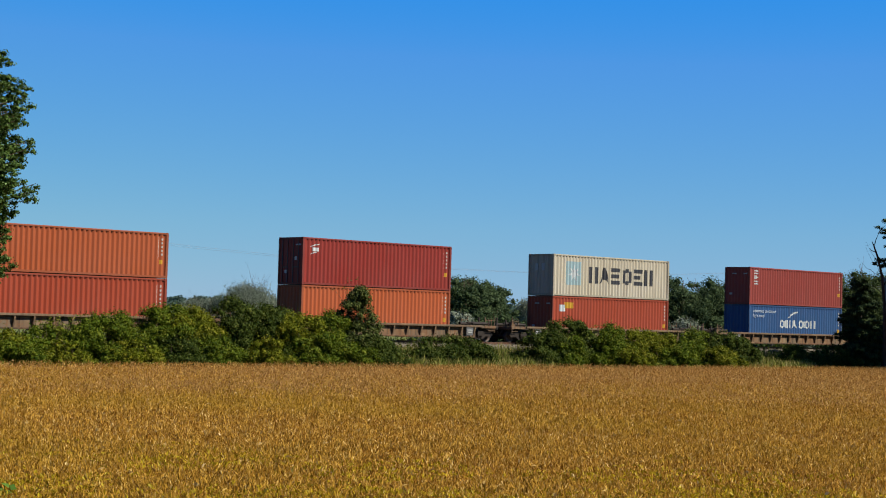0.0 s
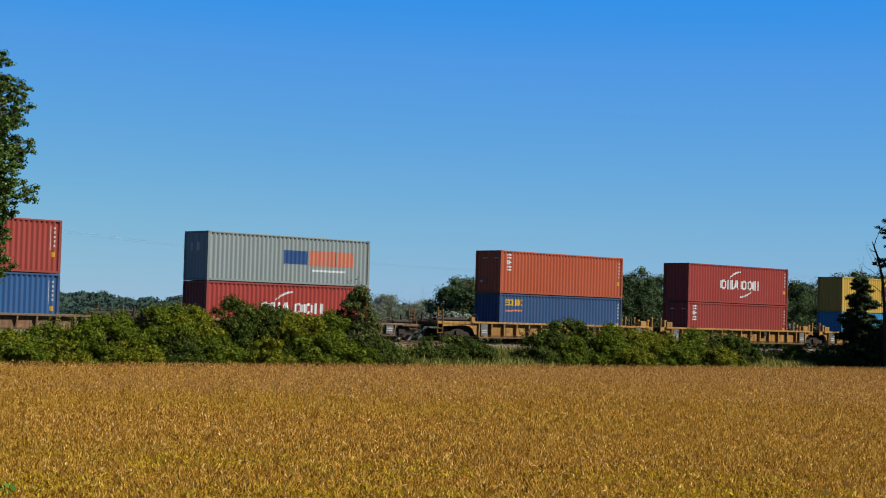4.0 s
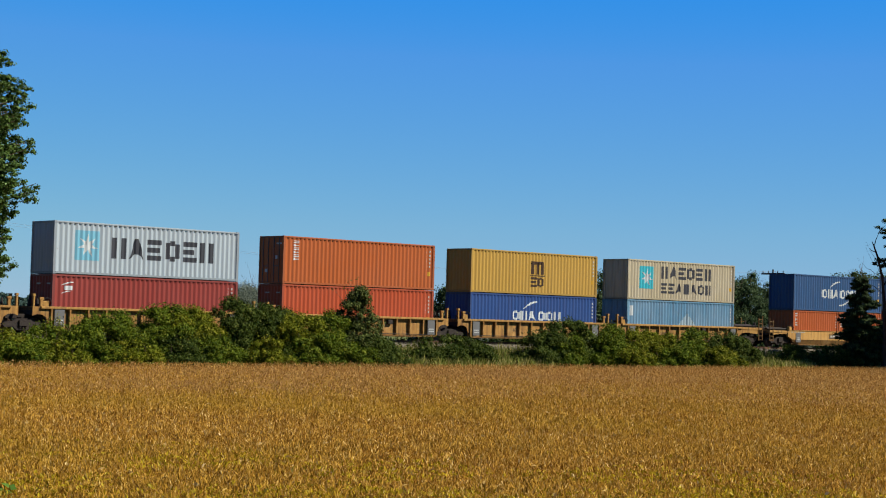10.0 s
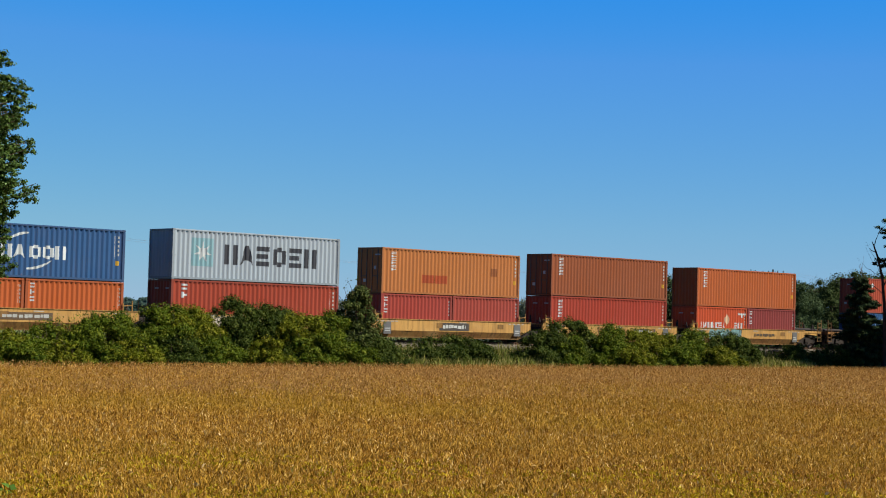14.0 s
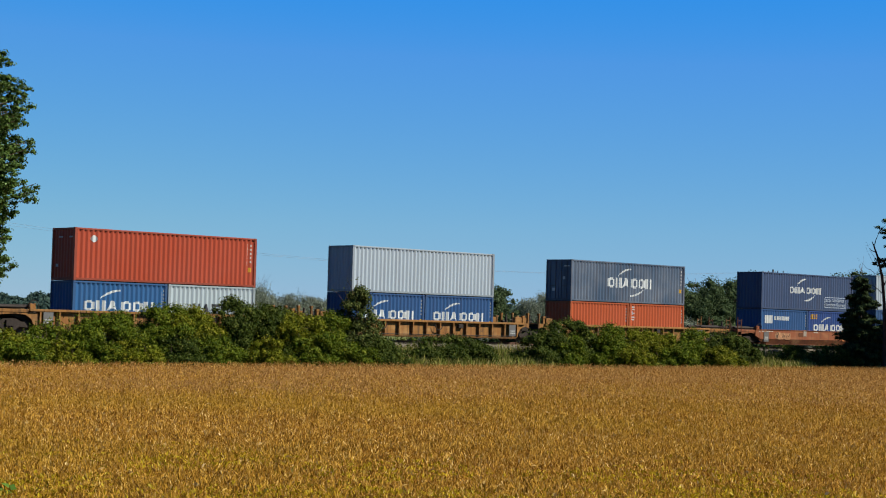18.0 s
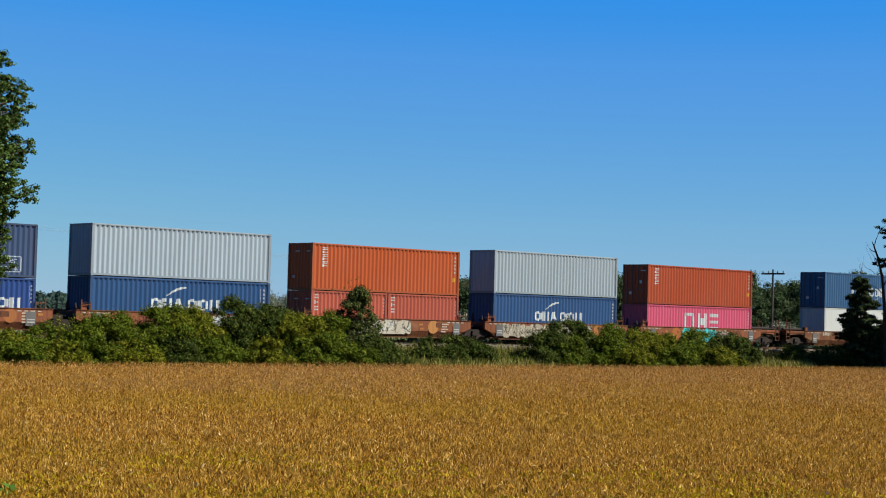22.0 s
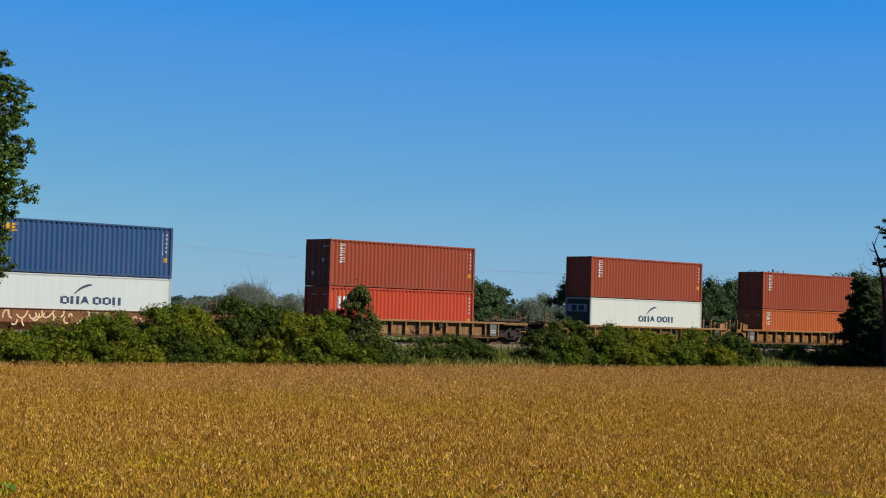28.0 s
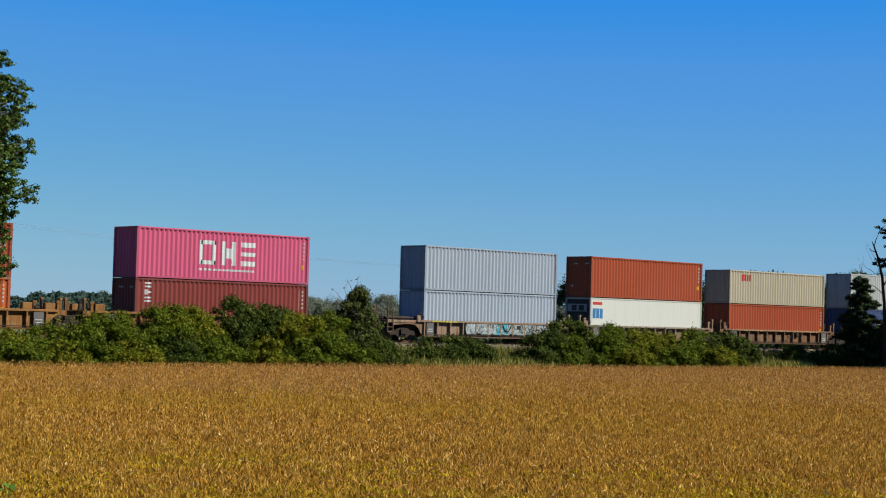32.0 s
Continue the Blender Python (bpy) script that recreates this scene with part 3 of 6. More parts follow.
def conifer(x, y, high, wide, label, seed):
    """Layered boughs that droop a little, shorter towards a blunt top."""
    rng = np.random.default_rng(seed)
    t = thing("juniper", label, "tree", pose(x, y, bank(y)))
    part("trunk", tubes("trunk", [([(0, 0, -0.1), (0, 0, high * 0.5), (0.05, 0, high * 0.95)], [0.16, 0.1, 0.02])], 7), M_DEADWOOD, t)
    clumps, boughs = [], []
    for k in range(150):
        h = rng.uniform(0.02, 1.0)
        span = wide * (0.36 + 0.64 * min(1.0, (1 - h) * 1.6) ** 0.8) * rng.uniform(0.5, 1.08) * (1 + 0.12 * math.sin(11 * h + seed))
        a = rng.uniform(0, 2 * math.pi)
        z = 0.3 + h * (high - 0.45)
        tip = (span * math.cos(a), span * math.sin(a), z - 0.1 * span)
        boughs.append(([(0, 0, z), tip], [0.03, 0.006]))
        for q in (0.35, 0.6, 0.8, 0.96):
            r = (0.42 - 0.2 * q) * (0.85 + 0.5 * (1 - h))
            clumps.append((tip[0] * q, tip[1] * q, z + (tip[2] - z) * q, r, r * 0.8))
    part("bough_work", tubes("bough_work", boughs, 4), M_DEADWOOD, t)
    v, f = crown(rng, clumps, 520, 0.11, 0.5, 0.3, 0.66, 0.7)
    part("crown", fast_mesh("crown", v, f), M_CONIFER, t)
    return t


def hedgerow():
    # x0, x1, y, top, look
    G, Y, D = M_BUSH, M_BUSH_Y, M_BUSH_D
    lg, ly, ld = "dense green leafy bush along the field edge", "yellow-green leafy bush along the field edge", "dark green leafy bush along the field edge"
    rows = [(36.5, 43.6, 77.2, 2.12, Y, ly), (42.0, 46.0, 77.4, 2.4, G, lg), (44.4, 49.0, 77.2, 3.05, G, lg), (48.0, 53.2, 77.3, 3.6, G, lg), (50.2, 54.4, 77.6, 3.66, Y, ly), (53.0, 58.8, 77.6, 4.1, D, ld), (55.4, 60.6, 78.2, 3.75, D, ld), (57.4, 61.6, 77.3, 3.5, Y, ly), (60.0, 63.4, 77.5, 3.5, G, lg),
            (38.5, 42.4, 75.9, 1.75, G, lg), (42.6, 45.0, 75.9, 1.6, Y, ly), (46.2, 49.2, 75.9, 1.9, Y, ly), (49.0, 52.4, 76.0, 2.0, D, ld), (51.6, 54.4, 75.9, 1.9, G, lg), (55.0, 57.2, 75.9, 2.0, Y, ly), (57.6, 61.0, 76.0, 2.2, G, lg), (60.6, 63.2, 75.9, 1.9, G, lg), (62.2, 65.8, 76.2, 2.3, D, ld),
            (67.2, 74.4, 77.6, 2.3, D, ld), (76.2, 80.4, 77.2, 2.75, D, ld), (78.6, 81.4, 76.6, 2.4, G, lg), (79.2, 83.2, 77.8, 3.45, D, ld), (81.8, 87.2, 77.3, 3.12, G, lg), (85.8, 91.6, 77.4, 3.0, Y, ly), (90.0, 95.4, 77.4, 2.78, G, lg), (94.6, 99.8, 77.4, 2.98, D, ld),
            (83.4, 86.8, 76.1, 1.9, Y, ly), (88.0, 92.0, 76.1, 1.9, G, lg), (93.0, 97.0, 76.2, 2.0, Y, ly), (103.4, 108.0, 78.0, 2.0, D, ld), (107.2, 112.0, 77.6, 2.1, D, ld), (112, 120, 78.4, 2.6, D, ld)]
    for i, (x0, x1, y, top, m, lab) in enumerate(rows):
        bush(x0, x1, y, top, m, lab, 100 + i)
    grass("verge_grass", "tall yellowing grass on the railway verge", [(64.5, 78, 75.5, 81.3), (97, 106, 75.5, 80.5), (40, 64, 79, 81.4), (78, 125, 79, 81.4), (65, 78, 74.8, 76.4), (99, 106, 74.8, 76.4)], 80, 0.75, M_GRASS, 7)
    grass("edge_grass", "short grass along the field edge", [(38, 125, 74.5, 75.6)], 30, 0.5, M_GRASS, 8)


def wispy_shrub(x, y, top, seed):
    """A few thin stems with sparse small leaves."""
    rng = np.random.default_rng(seed)
    z0 = bank(y)
    t = thing("shrub", "wispy olive shrub with thin bare stems", "bush", pose(x, y, z0), group="hedge bushes")
    pts = []
    for k in range(13):
        dx, high = rng.uniform(-0.75, 0.75), (top - z0) * rng.uniform(0.6, 1.0)
        line = [(dx * 0.4, 0, 0), (dx * 0.7, rng.uniform(-0.1, 0.1), high * 0.55), (dx, rng.uniform(-0.15, 0.15), high)]
        part("stem", tubes("stem", [(line, [0.016, 0.011, 0.004])], 4), M_BARK, t)
        q = rng.uniform(0.35, 1.0, 30)[:, None]
        pts.append(np.array(line[0]) * (1 - q) ** 2 + 2 * q * (1 - q) * np.array(line[1]) + q ** 2 * np.array(line[2]) + rng.normal(0, 0.07, (30, 3)))
    v, f = leaves(rng, np.concatenate(pts), 0.09, 0.6)
    part("foliage", fast_mesh("foliage", v, f), M_BUSH_Y, t)


def sapling():
    """The young tree that stands above the hedge, leafy to the ground."""
    rng = np.random.default_rng(61)
    x, y, high = 63.2, 76.8, 4.75
    t = thing("sapling", "young dark green broadleaf tree above the hedge", "tree", pose(x, y, bank(y)))
    part("trunk", tubes("trunk", [([(0, 0, -0.1), (0.05, 0, 2.2), (0.0, 0, high)], [0.07, 0.05, 0.012])], 6), M_BARK, t)
    clumps = []
    for k in range(170):
        h = rng.uniform(0.03, 0.98)
        r = (2.15 * (1 - h) ** 0.62 + 0.06) * rng.uniform(0.25, 0.95)
        a = rng.uniform(0, 2 * math.pi)
        q = rng.uniform(0.2, 0.36)
        clumps.append((r * math.cos(a), r * math.sin(a), h * high - 0.1, q, q * 0.9))
    v, f = crown(rng, clumps, 800, 0.12, 0.1, 0.4, 0.4, 0.7)
    part("crown", fast_mesh("crown", v, f), M_SAPLING, t)
    twigs = [([(-0.2, 0, 3.3), (-0.75, 0, 4.1), (-0.95, 0, 4.55)], [0.02, 0.012, 0.005]), ([(-0.3, 0, 3.2), (-1.2, 0, 4.0), (-1.65, 0, 4.42)], [0.02, 0.012, 0.005]), ([(-0.1, 0, 3.8), (-0.45, 0, 4.6), (-0.72, 0, 5.0)], [0.02, 0.012, 0.005]),
             ([(-0.1, 0, 3.9), (-0.05, 0, 4.6), (0.05, 0, 5.1)], [0.02, 0.012, 0.005]), ([(0.1, 0, 3.7), (0.5, 0, 4.3), (0.62, 0, 4.62)], [0.02, 0.012, 0.005])]
    for pts in twigs:
        part("twig", tubes("twig", [pts], 4), M_BARK, t)
    tips = np.concatenate([np.array(p[0][2]) + rng.normal(0, 0.1, (9, 3)) for p in twigs])
    v, f = leaves(rng, tips, 0.1)
    part("tip_foliage", fast_mesh("tip_leaves", v, f), M_SAPLING, t)


def big_tree_west():
    """Poplar whose layered leafy boughs reach into view; its trunk stands further along the hedge."""
    rng = np.random.default_rng(77)
    x, y, high = 34.6, 72.8, 17.5
    t = thing("poplar", "tall broadleaf tree with layered green boughs", "tree", pose(x, y, 0))
    part("trunk", tubes("trunk", [([(0, 0, -0.1), (0.2, 0, 5), (0, 0.2, 11), (0.3, 0, 16.5)], [0.42, 0.33, 0.2, 0.05])], 9), M_BARK, t)
    heights = [4.4, 4.6, 5.14, 5.65, 6.2, 6.9, 7.4, 7.8, 8.0, 8.5, 8.9, 9.1, 9.35, 9.6, 10.05, 10.45, 10.8, 11.05, 11.2, 11.6, 12.65, 13.1, 13.4, 13.5, 13.95, 14.4, 14.9, 15.6, 16.6]
    spans = [3.4, 3.8, 4.2, 4.05, 3.9, 3.9, 4.05, 4.5, 4.95, 5.05, 5.15, 4.3, 4.4, 4.7, 5.1, 4.95, 5.1, 4.9, 4.55, 4.75, 4.7, 4.7, 4.6, 3.4, 3.55, 3.75, 3.4, 2.4, 1.0]
    limbs, clumps = [], []
    for k in range(330):
        zt = rng.uniform(4.5, 16.5)
        a = -0.49 + rng.uniform(-1.15, 1.15) if k % 8 else rng.uniform(0, 2 * math.pi)
        r = (float(np.interp(zt, heights, spans)) + 0.05) * rng.uniform(0.8, 1.0)
        tip = Vector((r * math.cos(a), r * math.sin(a), zt))
        root = Vector((0.1, 0, max(2.5, zt - rng.uniform(0.9, 2.0))))
        limbs.append(([root, (root + tip) / 2 + Vector((0, 0, -0.1)), tip], [0.08, 0.045, 0.01]))
        for q in (0.5, 0.62, 0.72, 0.82, 0.91, 1.0):
            c = root.lerp(tip, q) - Vector((0, 0, 0.7 * q * (1 - q))) + Vector(rng.normal(0, 0.1, 3))
            clumps.append((c.x, c.y, c.z, rng.uniform(0.3, 0.42) * (1.5 - 0.8 * q), rng.uniform(0.14, 0.24) * (1.5 - 0.7 * q)))
    part("limb_work", tubes("limb_work", limbs, 5), M_BARK, t)
    v, f = crown(rng, clumps, 560, 0.125, 0.7, 0.2, 0.5, 0.6)
    part("crown", fast_mesh("crown", v, f), M_POPLAR, t)


def east_corner():
    """Shaded junipers, a half-dead tree, and the large tree whose shade falls on them."""
    conifer(113.35, 77.2, 7.15, 2.0, "dark shaded juniper at the field corner", 201)
    conifer(118.2, 77.6, 4.6, 2.0, "low dark shaded juniper beside the track", 202)
    rng = np.random.default_rng(203)
    t = thing("half_dead_tree", "half-dead tree with bare dark branches", "tree", pose(111.4, 73.7, 0.0))
    out, ends = [], []
    out.append(([(0.0, 0, -0.1), (-0.2, 0, 5.25), (-0.55, 0, 7.35), (-1.2, 0, 8.8), (-1.65, 0, 9.5), (-1.95, 0, 9.9)], [0.15, 0.12, 0.1, 0.075, 0.055, 0.02]))
    for pts, r in (([(-1.65, 0, 9.5), (-1.45, 0, 10.0), (-1.03, 0, 10.6), (-0.25, 0, 11.15)], 0.045), ([(-1.4, 0, 9.1), (-1.95, 0, 9.2), (-2.3, 0, 9.4)], 0.04), ([(-0.7, 0, 7.55), (-1.3, 0.1, 7.5), (-2.0, 0, 7.78), (-2.5, 0, 7.86), (-3.2, 0, 8.25)], 0.025), ([(-0.6, 0, 7.4), (-1.1, 0, 7.9), (-1.3, 0, 8.5), (-1.9, 0, 9.0)], 0.025), ([(-0.9, 0, 8.1), (-1.7, 0, 8.3), (-2.3, 0, 8.9)], 0.022),
                   ([(-0.3, 0, 6.0), (-1.2, 0.2, 6.6), (-2.2, 0.3, 6.8)], 0.04), ([(-0.4, 0, 6.6), (0.5, 0, 7.6), (1.0, 0, 8.3)], 0.07), ([(-0.8, 0, 7.9), (0.2, 0, 8.9), (1.1, 0, 9.9)], 0.07)):
        out.append((pts, [r * (1 - 0.75 * i / (len(pts) - 1)) for i in range(len(pts))]))
        branching(rng, pts[-1], Vector(pts[-1]) - Vector(pts[-2]), 0.55, r * 0.25, 1, out, ends)
    part("trunk", tubes("trunk", out[:1], 7), M_DEADWOOD, t)
    part("branch_work", tubes("branch_work", out[1:], 4), M_DEADWOOD, t)
    c = [(rng.uniform(-1.15, 1.6), rng.uniform(-0.6, 0.6), rng.choice((rng.uniform(9.0, 11.6), rng.uniform(8.0, 8.7))), rng.uniform(0.2, 0.42), 0.13) for k in range(46)]
    v, f = crown(rng, c, 300, 0.14, 0.2, 0.2, 0.3)
    part("crown", fast_mesh("crown", v, f), M_CONIFER, t)
    tree(112.8, 68.0, 16.5, 4.6, M_BUSH_D, "large broadleaf tree shading the field corner", 205, per=14, size=0.7, low=0.1, clump=0.34)
    tree(121.5, 68.0, 14.5, 6.2, M_BUSH_D, "large broadleaf tree shading the field corner", 204, per=14, size=0.7, low=0.1, clump=0.34)


# tops of the far wood, from west to east
SKYLINE_X = (190, 217, 221, 223, 226, 227, 229, 245, 248, 250, 253, 257, 259, 262, 264, 266, 270, 273, 280, 284, 292, 300)
SKYLINE_Z = (7.4, 7.4, 6.6, 8.4, 8.4, 7.6, 8.5, 9.0, 8.3, 7.6, 7.5, 8.1, 7.9, 7.0, 8.0, 8.7, 8.0, 8.6, 9.2, 8.2, 7.8, 7.6)


def far_trees():
    lab = "dark green broadleaf tree behind the railway"
    rows = [(139.2, 150, 8.1, 4.0), (144.4, 153, 8.5, 4.2), (152.0, 158, 7.5, 3.2), (155.3, 163, 8.2, 3.2), (159.2, 150, 10.4, 3.6), (165.5, 151, 10.0, 3.8), (169.5, 150, 10.4, 4.0), (174.5, 154, 9.3, 4.6), (180.6, 151, 10.0, 4.6), (184.5, 158, 10.6, 4.2), (186.4, 152, 9.6, 4.4),
            (191.5, 151, 10.3, 4.4), (196.4, 152, 10.9, 4.8), (202.0, 150, 10.2, 4.6), (207.2, 152, 10.2, 4.6), (213.0, 150, 10.8, 4.8), (219.5, 151, 12.3, 5.4), (227.0, 152, 12.8, 5.6)]
    for i, (x, y, h, w) in enumerate(rows):
        # the easternmost three take the leaves with shade in their colour
        tree(x, y, h + 0.45, w * 1.12, M_FAR_SHADED if i >= 15 else M_FAR, lab, 300 + i, per=190, size=0.23, low=0.04, clump=(0.22, 0.29, 0.25)[i % 3], group="trees behind the railway")
    # undergrowth that closes the foot of the wood
    for i, x in enumerate(np.arange(134, 232, 7.0)):
        bush(x - 5, x + 5, 147.5, 4.0 + 0.8 * math.sin(i * 2.1), M_FAR if i % 3 else M_FAR_GREY, "green thicket with haze in its leaf tones", 340 + i, per=560, size=0.3, depth=1.6, clump=2.4)
    # unseen scrub added beyond the track to darken the gaps under the cars
    for i, x in enumerate(np.arange(44, 150, 9.5)):
        bush(x - 6, x + 6, 91.5, 2.05 + 0.12 * math.sin(i * 1.7), M_BUSH_D, "dark filler scrub added beyond the track", 360 + i, per=700, size=0.2, depth=1.0, clump=2.0)
    # thin greyish trees
    for i, (x, y, h, w) in enumerate([(181.0, 250, 8.9, 6.0), (186.0, 252, 7.2, 4.6), (192.0, 251, 7.6, 3.6), (197.0, 252, 7.0, 3.8), (202.5, 253, 6.8, 3.8), (257.0, 254, 9.6, 5.0), (264.5, 252, 9.0, 4.2), (175.0, 255, 6.2, 4.5), (210.0, 252, 7.4, 4.0), (215.5, 253, 8.4, 3.6), (221.0, 252, 7.0, 4.2), (227.0, 254, 7.2, 4.0), (233.0, 253, 7.0, 4.0)]):
        tree(x, y, h, w, M_FAR_GREY, "thinly leaved greyish tree behind the railway", 370 + i, per=120, size=0.5, low=0.05, sparse=True, clump=0.34, group="greyish trees")
    # the far wood along the horizon: one upright ragged sheet, leaves turned to the view
    rng = np.random.default_rng(390)
    cols, lv = np.arange(190, 600, 1.3), 7
    pts = []
    for x in cols:
        top = float(np.interp(x, SKYLINE_X, SKYLINE_Z)) - 0.35 + 0.3 * math.sin(x * 0.83) + rng.uniform(-0.3, 0.3)
        top += min(6.0, max(0.0, x - 300) * 0.02)
        for k in range(lv):
            q = k / (lv - 1)
            pts.append((x + rng.uniform(-0.4, 0.4), 400 + rng.uniform(-0.9, 0.9) + 2.2 * q ** 3, top * (0.96 * q) + rng.uniform(-0.3, 0.1)))
    pts = np.array(pts)
    idx = np.arange(len(cols) - 1)[:, None] * lv + np.arange(lv - 1)[None]
    f0 = np.stack([idx, idx + lv, idx + lv + 1, idx + 1], -1).reshape(-1, 4)
    cs = np.repeat(pts, 16, 0) + rng.normal(0, 0.6, (len(pts) * 16, 3)) * (1, 0.8, 0.4) - (0, 0.9, 0.25)
    v, f = leaves(rng, cs, 0.62, 0.1, 0.9, np.tile((0.0, -1.0, 0.6), (len(cs), 1)), 0.8)
    v, f = np.concatenate([pts, v]), np.concatenate([f0, f + len(pts)])
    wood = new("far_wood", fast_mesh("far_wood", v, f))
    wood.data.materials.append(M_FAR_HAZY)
    tagged(wood, "distant hazy green wood along the horizon", "woods", kind="stuff")


def pole_line():
    for i, x in enumerate((125.9, 48.0, 204.0)):
        y, top = 95.0, 8.55
        z0 = bank(y)
        p = thing("utility_pole", "weathered wooden utility pole with one crossarm", "pole", pose(x, y, z0), group="utility poles")
        part("post", tubes("post", [([(0, 0, -0.2), (0, 0, 4), (0, 0, top - z0)], [0.12, 0.1, 0.08])], 9), M_POLE, p)
        part("crossarm", bevelled(boxes((-0.06, 0.06, -1.25, 1.25, top - z0 - 0.45, top - z0 - 0.3)), 0.015), M_POLE, p)
        for dy in (-1.1, -0.5, 0.5, 1.1):
            part("insulator", tubes("insulator", [([(0, dy, top - z0 - 0.3), (0, dy, top - z0 - 0.12)], [0.05, 0.035])], 6), M_STEEL, p)
    for k, dy in enumerate((-1.1, 0.5)):
        for xa, xb in ((48.0, 125.9), (125.9, 204.0)):
            pts = []
            for q in np.linspace(0, 1, 15):
                pts.append((xa + (xb - xa) * q, 95 + dy, 8.4 - 1.4 * 4 * q * (1 - q)))
            w = new("overhead_wire", tubes("overhead_wire", [(pts, [0.005] * 15)], 4))
            w.data.materials.append(M_WIRE)
            tagged(w, "thin dark overhead wire strung between poles", "wire", group="overhead wires")


# ---- containers ----
L40, L20, WIDE = 12.192, 6.058, 2.438
HIGH, STD = 2.896, 2.591
SKIN = -WIDE / 2 + 0.012  # outermost plane of the near side wall


def weed():
    """A broad-leaved weed among the ripe plants."""
    rng = np.random.default_rng(19)
    t = thing("weed", "green broad-leaved weed among the ripe soybeans", "weed", pose(WEED[0], WEED[1], 0.35))
    part("stem", tubes("stem", [([(0, 0, -0.4), (0.02, 0, 0.2), (0, 0.02, 0.44)], [0.012, 0.01, 0.006])], 5), M_WEED, t)
    c = np.array([(0.0, 0, 0.44), (-0.09, 0.02, 0.4), (0.09, -0.03, 0.41), (0.03, -0.08, 0.36), (-0.05, -0.07, 0.33), (0.12, 0.05, 0.3)])
    for k in range(6):
        v, f = leaves(rng, c[k:k + 1], 0.12, 0.2, 0.75, np.array([(0.0, -0.3, 1.0)]), 0.3)
        part("leaf", fast_mesh("leaf", v, f), M_WEED, t)


def waves(length):
    """Breakpoints (x, depth) of the trapezoid corrugation along a side."""
    n = 38 if length > 10 else 19
    a, b = -length / 2 + 0.16, length / 2 - 0.16
    p = (b - a) / n
    out = []
    for i in range(n):
        x = a + i * p
        out += [(x, 0.0), (x + p * 0.32, 0.0), (x + p * 0.5, 0.082), (x + p * 0.82, 0.082)]
    return out + [(b, 0.0)]


def depth_at(prof, x):
    return float(np.interp(x, [p[0] for p in prof], [p[1] for p in prof])) if prof else 0.0


def side_mesh(length, high, sign, smooth):
    prof = waves(length) if not smooth else [(-length / 2 + 0.1, 0.0), (length / 2 - 0.1, 0.0)]
    vs, fs = [], []
    for x, d in prof:
        y = SKIN + d
        vs += [(x, y * -sign, 0.14), (x, y * -sign, high - 0.1)]
    for i in range(len(prof) - 1):
        q = (2 * i, 2 * i + 2, 2 * i + 3, 2 * i + 1)
        fs.append(q if sign < 0 else q[::-1])
    return fast_mesh("side_wall", vs, fs)


def end_mesh(high, sign, length):
    """Corrugated headboard."""
    n = 7
    a, b = -WIDE / 2 + 0.13, WIDE / 2 - 0.13
    p = (b - a) / n
    prof = []
    for i in range(n):
        y = a + i * p
        prof += [(y, 0.0), (y + p * 0.34, 0.0), (y + p * 0.5, 0.045), (y + p * 0.84, 0.045)]
    prof.append((b, 0.0))
    x0 = length / 2 - 0.03
    vs, fs = [], []
    for y, d in prof:
        vs += [(sign * (x0 - d), y, 0.14), (sign * (x0 - d), y, high - 0.1)]
    for i in range(len(prof) - 1):
        q = (2 * i, 2 * i + 1, 2 * i + 3, 2 * i + 2)
        fs.append(q if sign < 0 else q[::-1])
    return fast_mesh("end_wall", vs, fs)


def decal(prof, columns, lift=0.006):
    """A painted shape that follows the wall: columns (x, z_low, z_high), refined at the folds."""
    xs = sorted({c[0] for c in columns} | {p[0] for p in (prof or []) if columns[0][0] < p[0] < columns[-1][0]})
    cx = [c[0] for c in columns]
    lo, hi = np.interp(xs, cx, [c[1] for c in columns]), np.interp(xs, cx, [c[2] for c in columns])
    vs, fs = [], []
    for x, a, b in zip(xs, lo, hi):
        y = SKIN + depth_at(prof, x) - lift
        vs += [(x, y, a), (x, y, b)]
    for i in range(len(xs) - 1):
        fs.append((2 * i, 2 * i + 2, 2 * i + 3, 2 * i + 1))
    return vs, fs


def merged(items):
    vs, fs = [], []
    for v, f in items:
        fs += [tuple(i + len(vs) for i in q) for q in f]
        vs += v
    return vs, fs


def joined(items):
    return fast_mesh("marks", *merged(items))


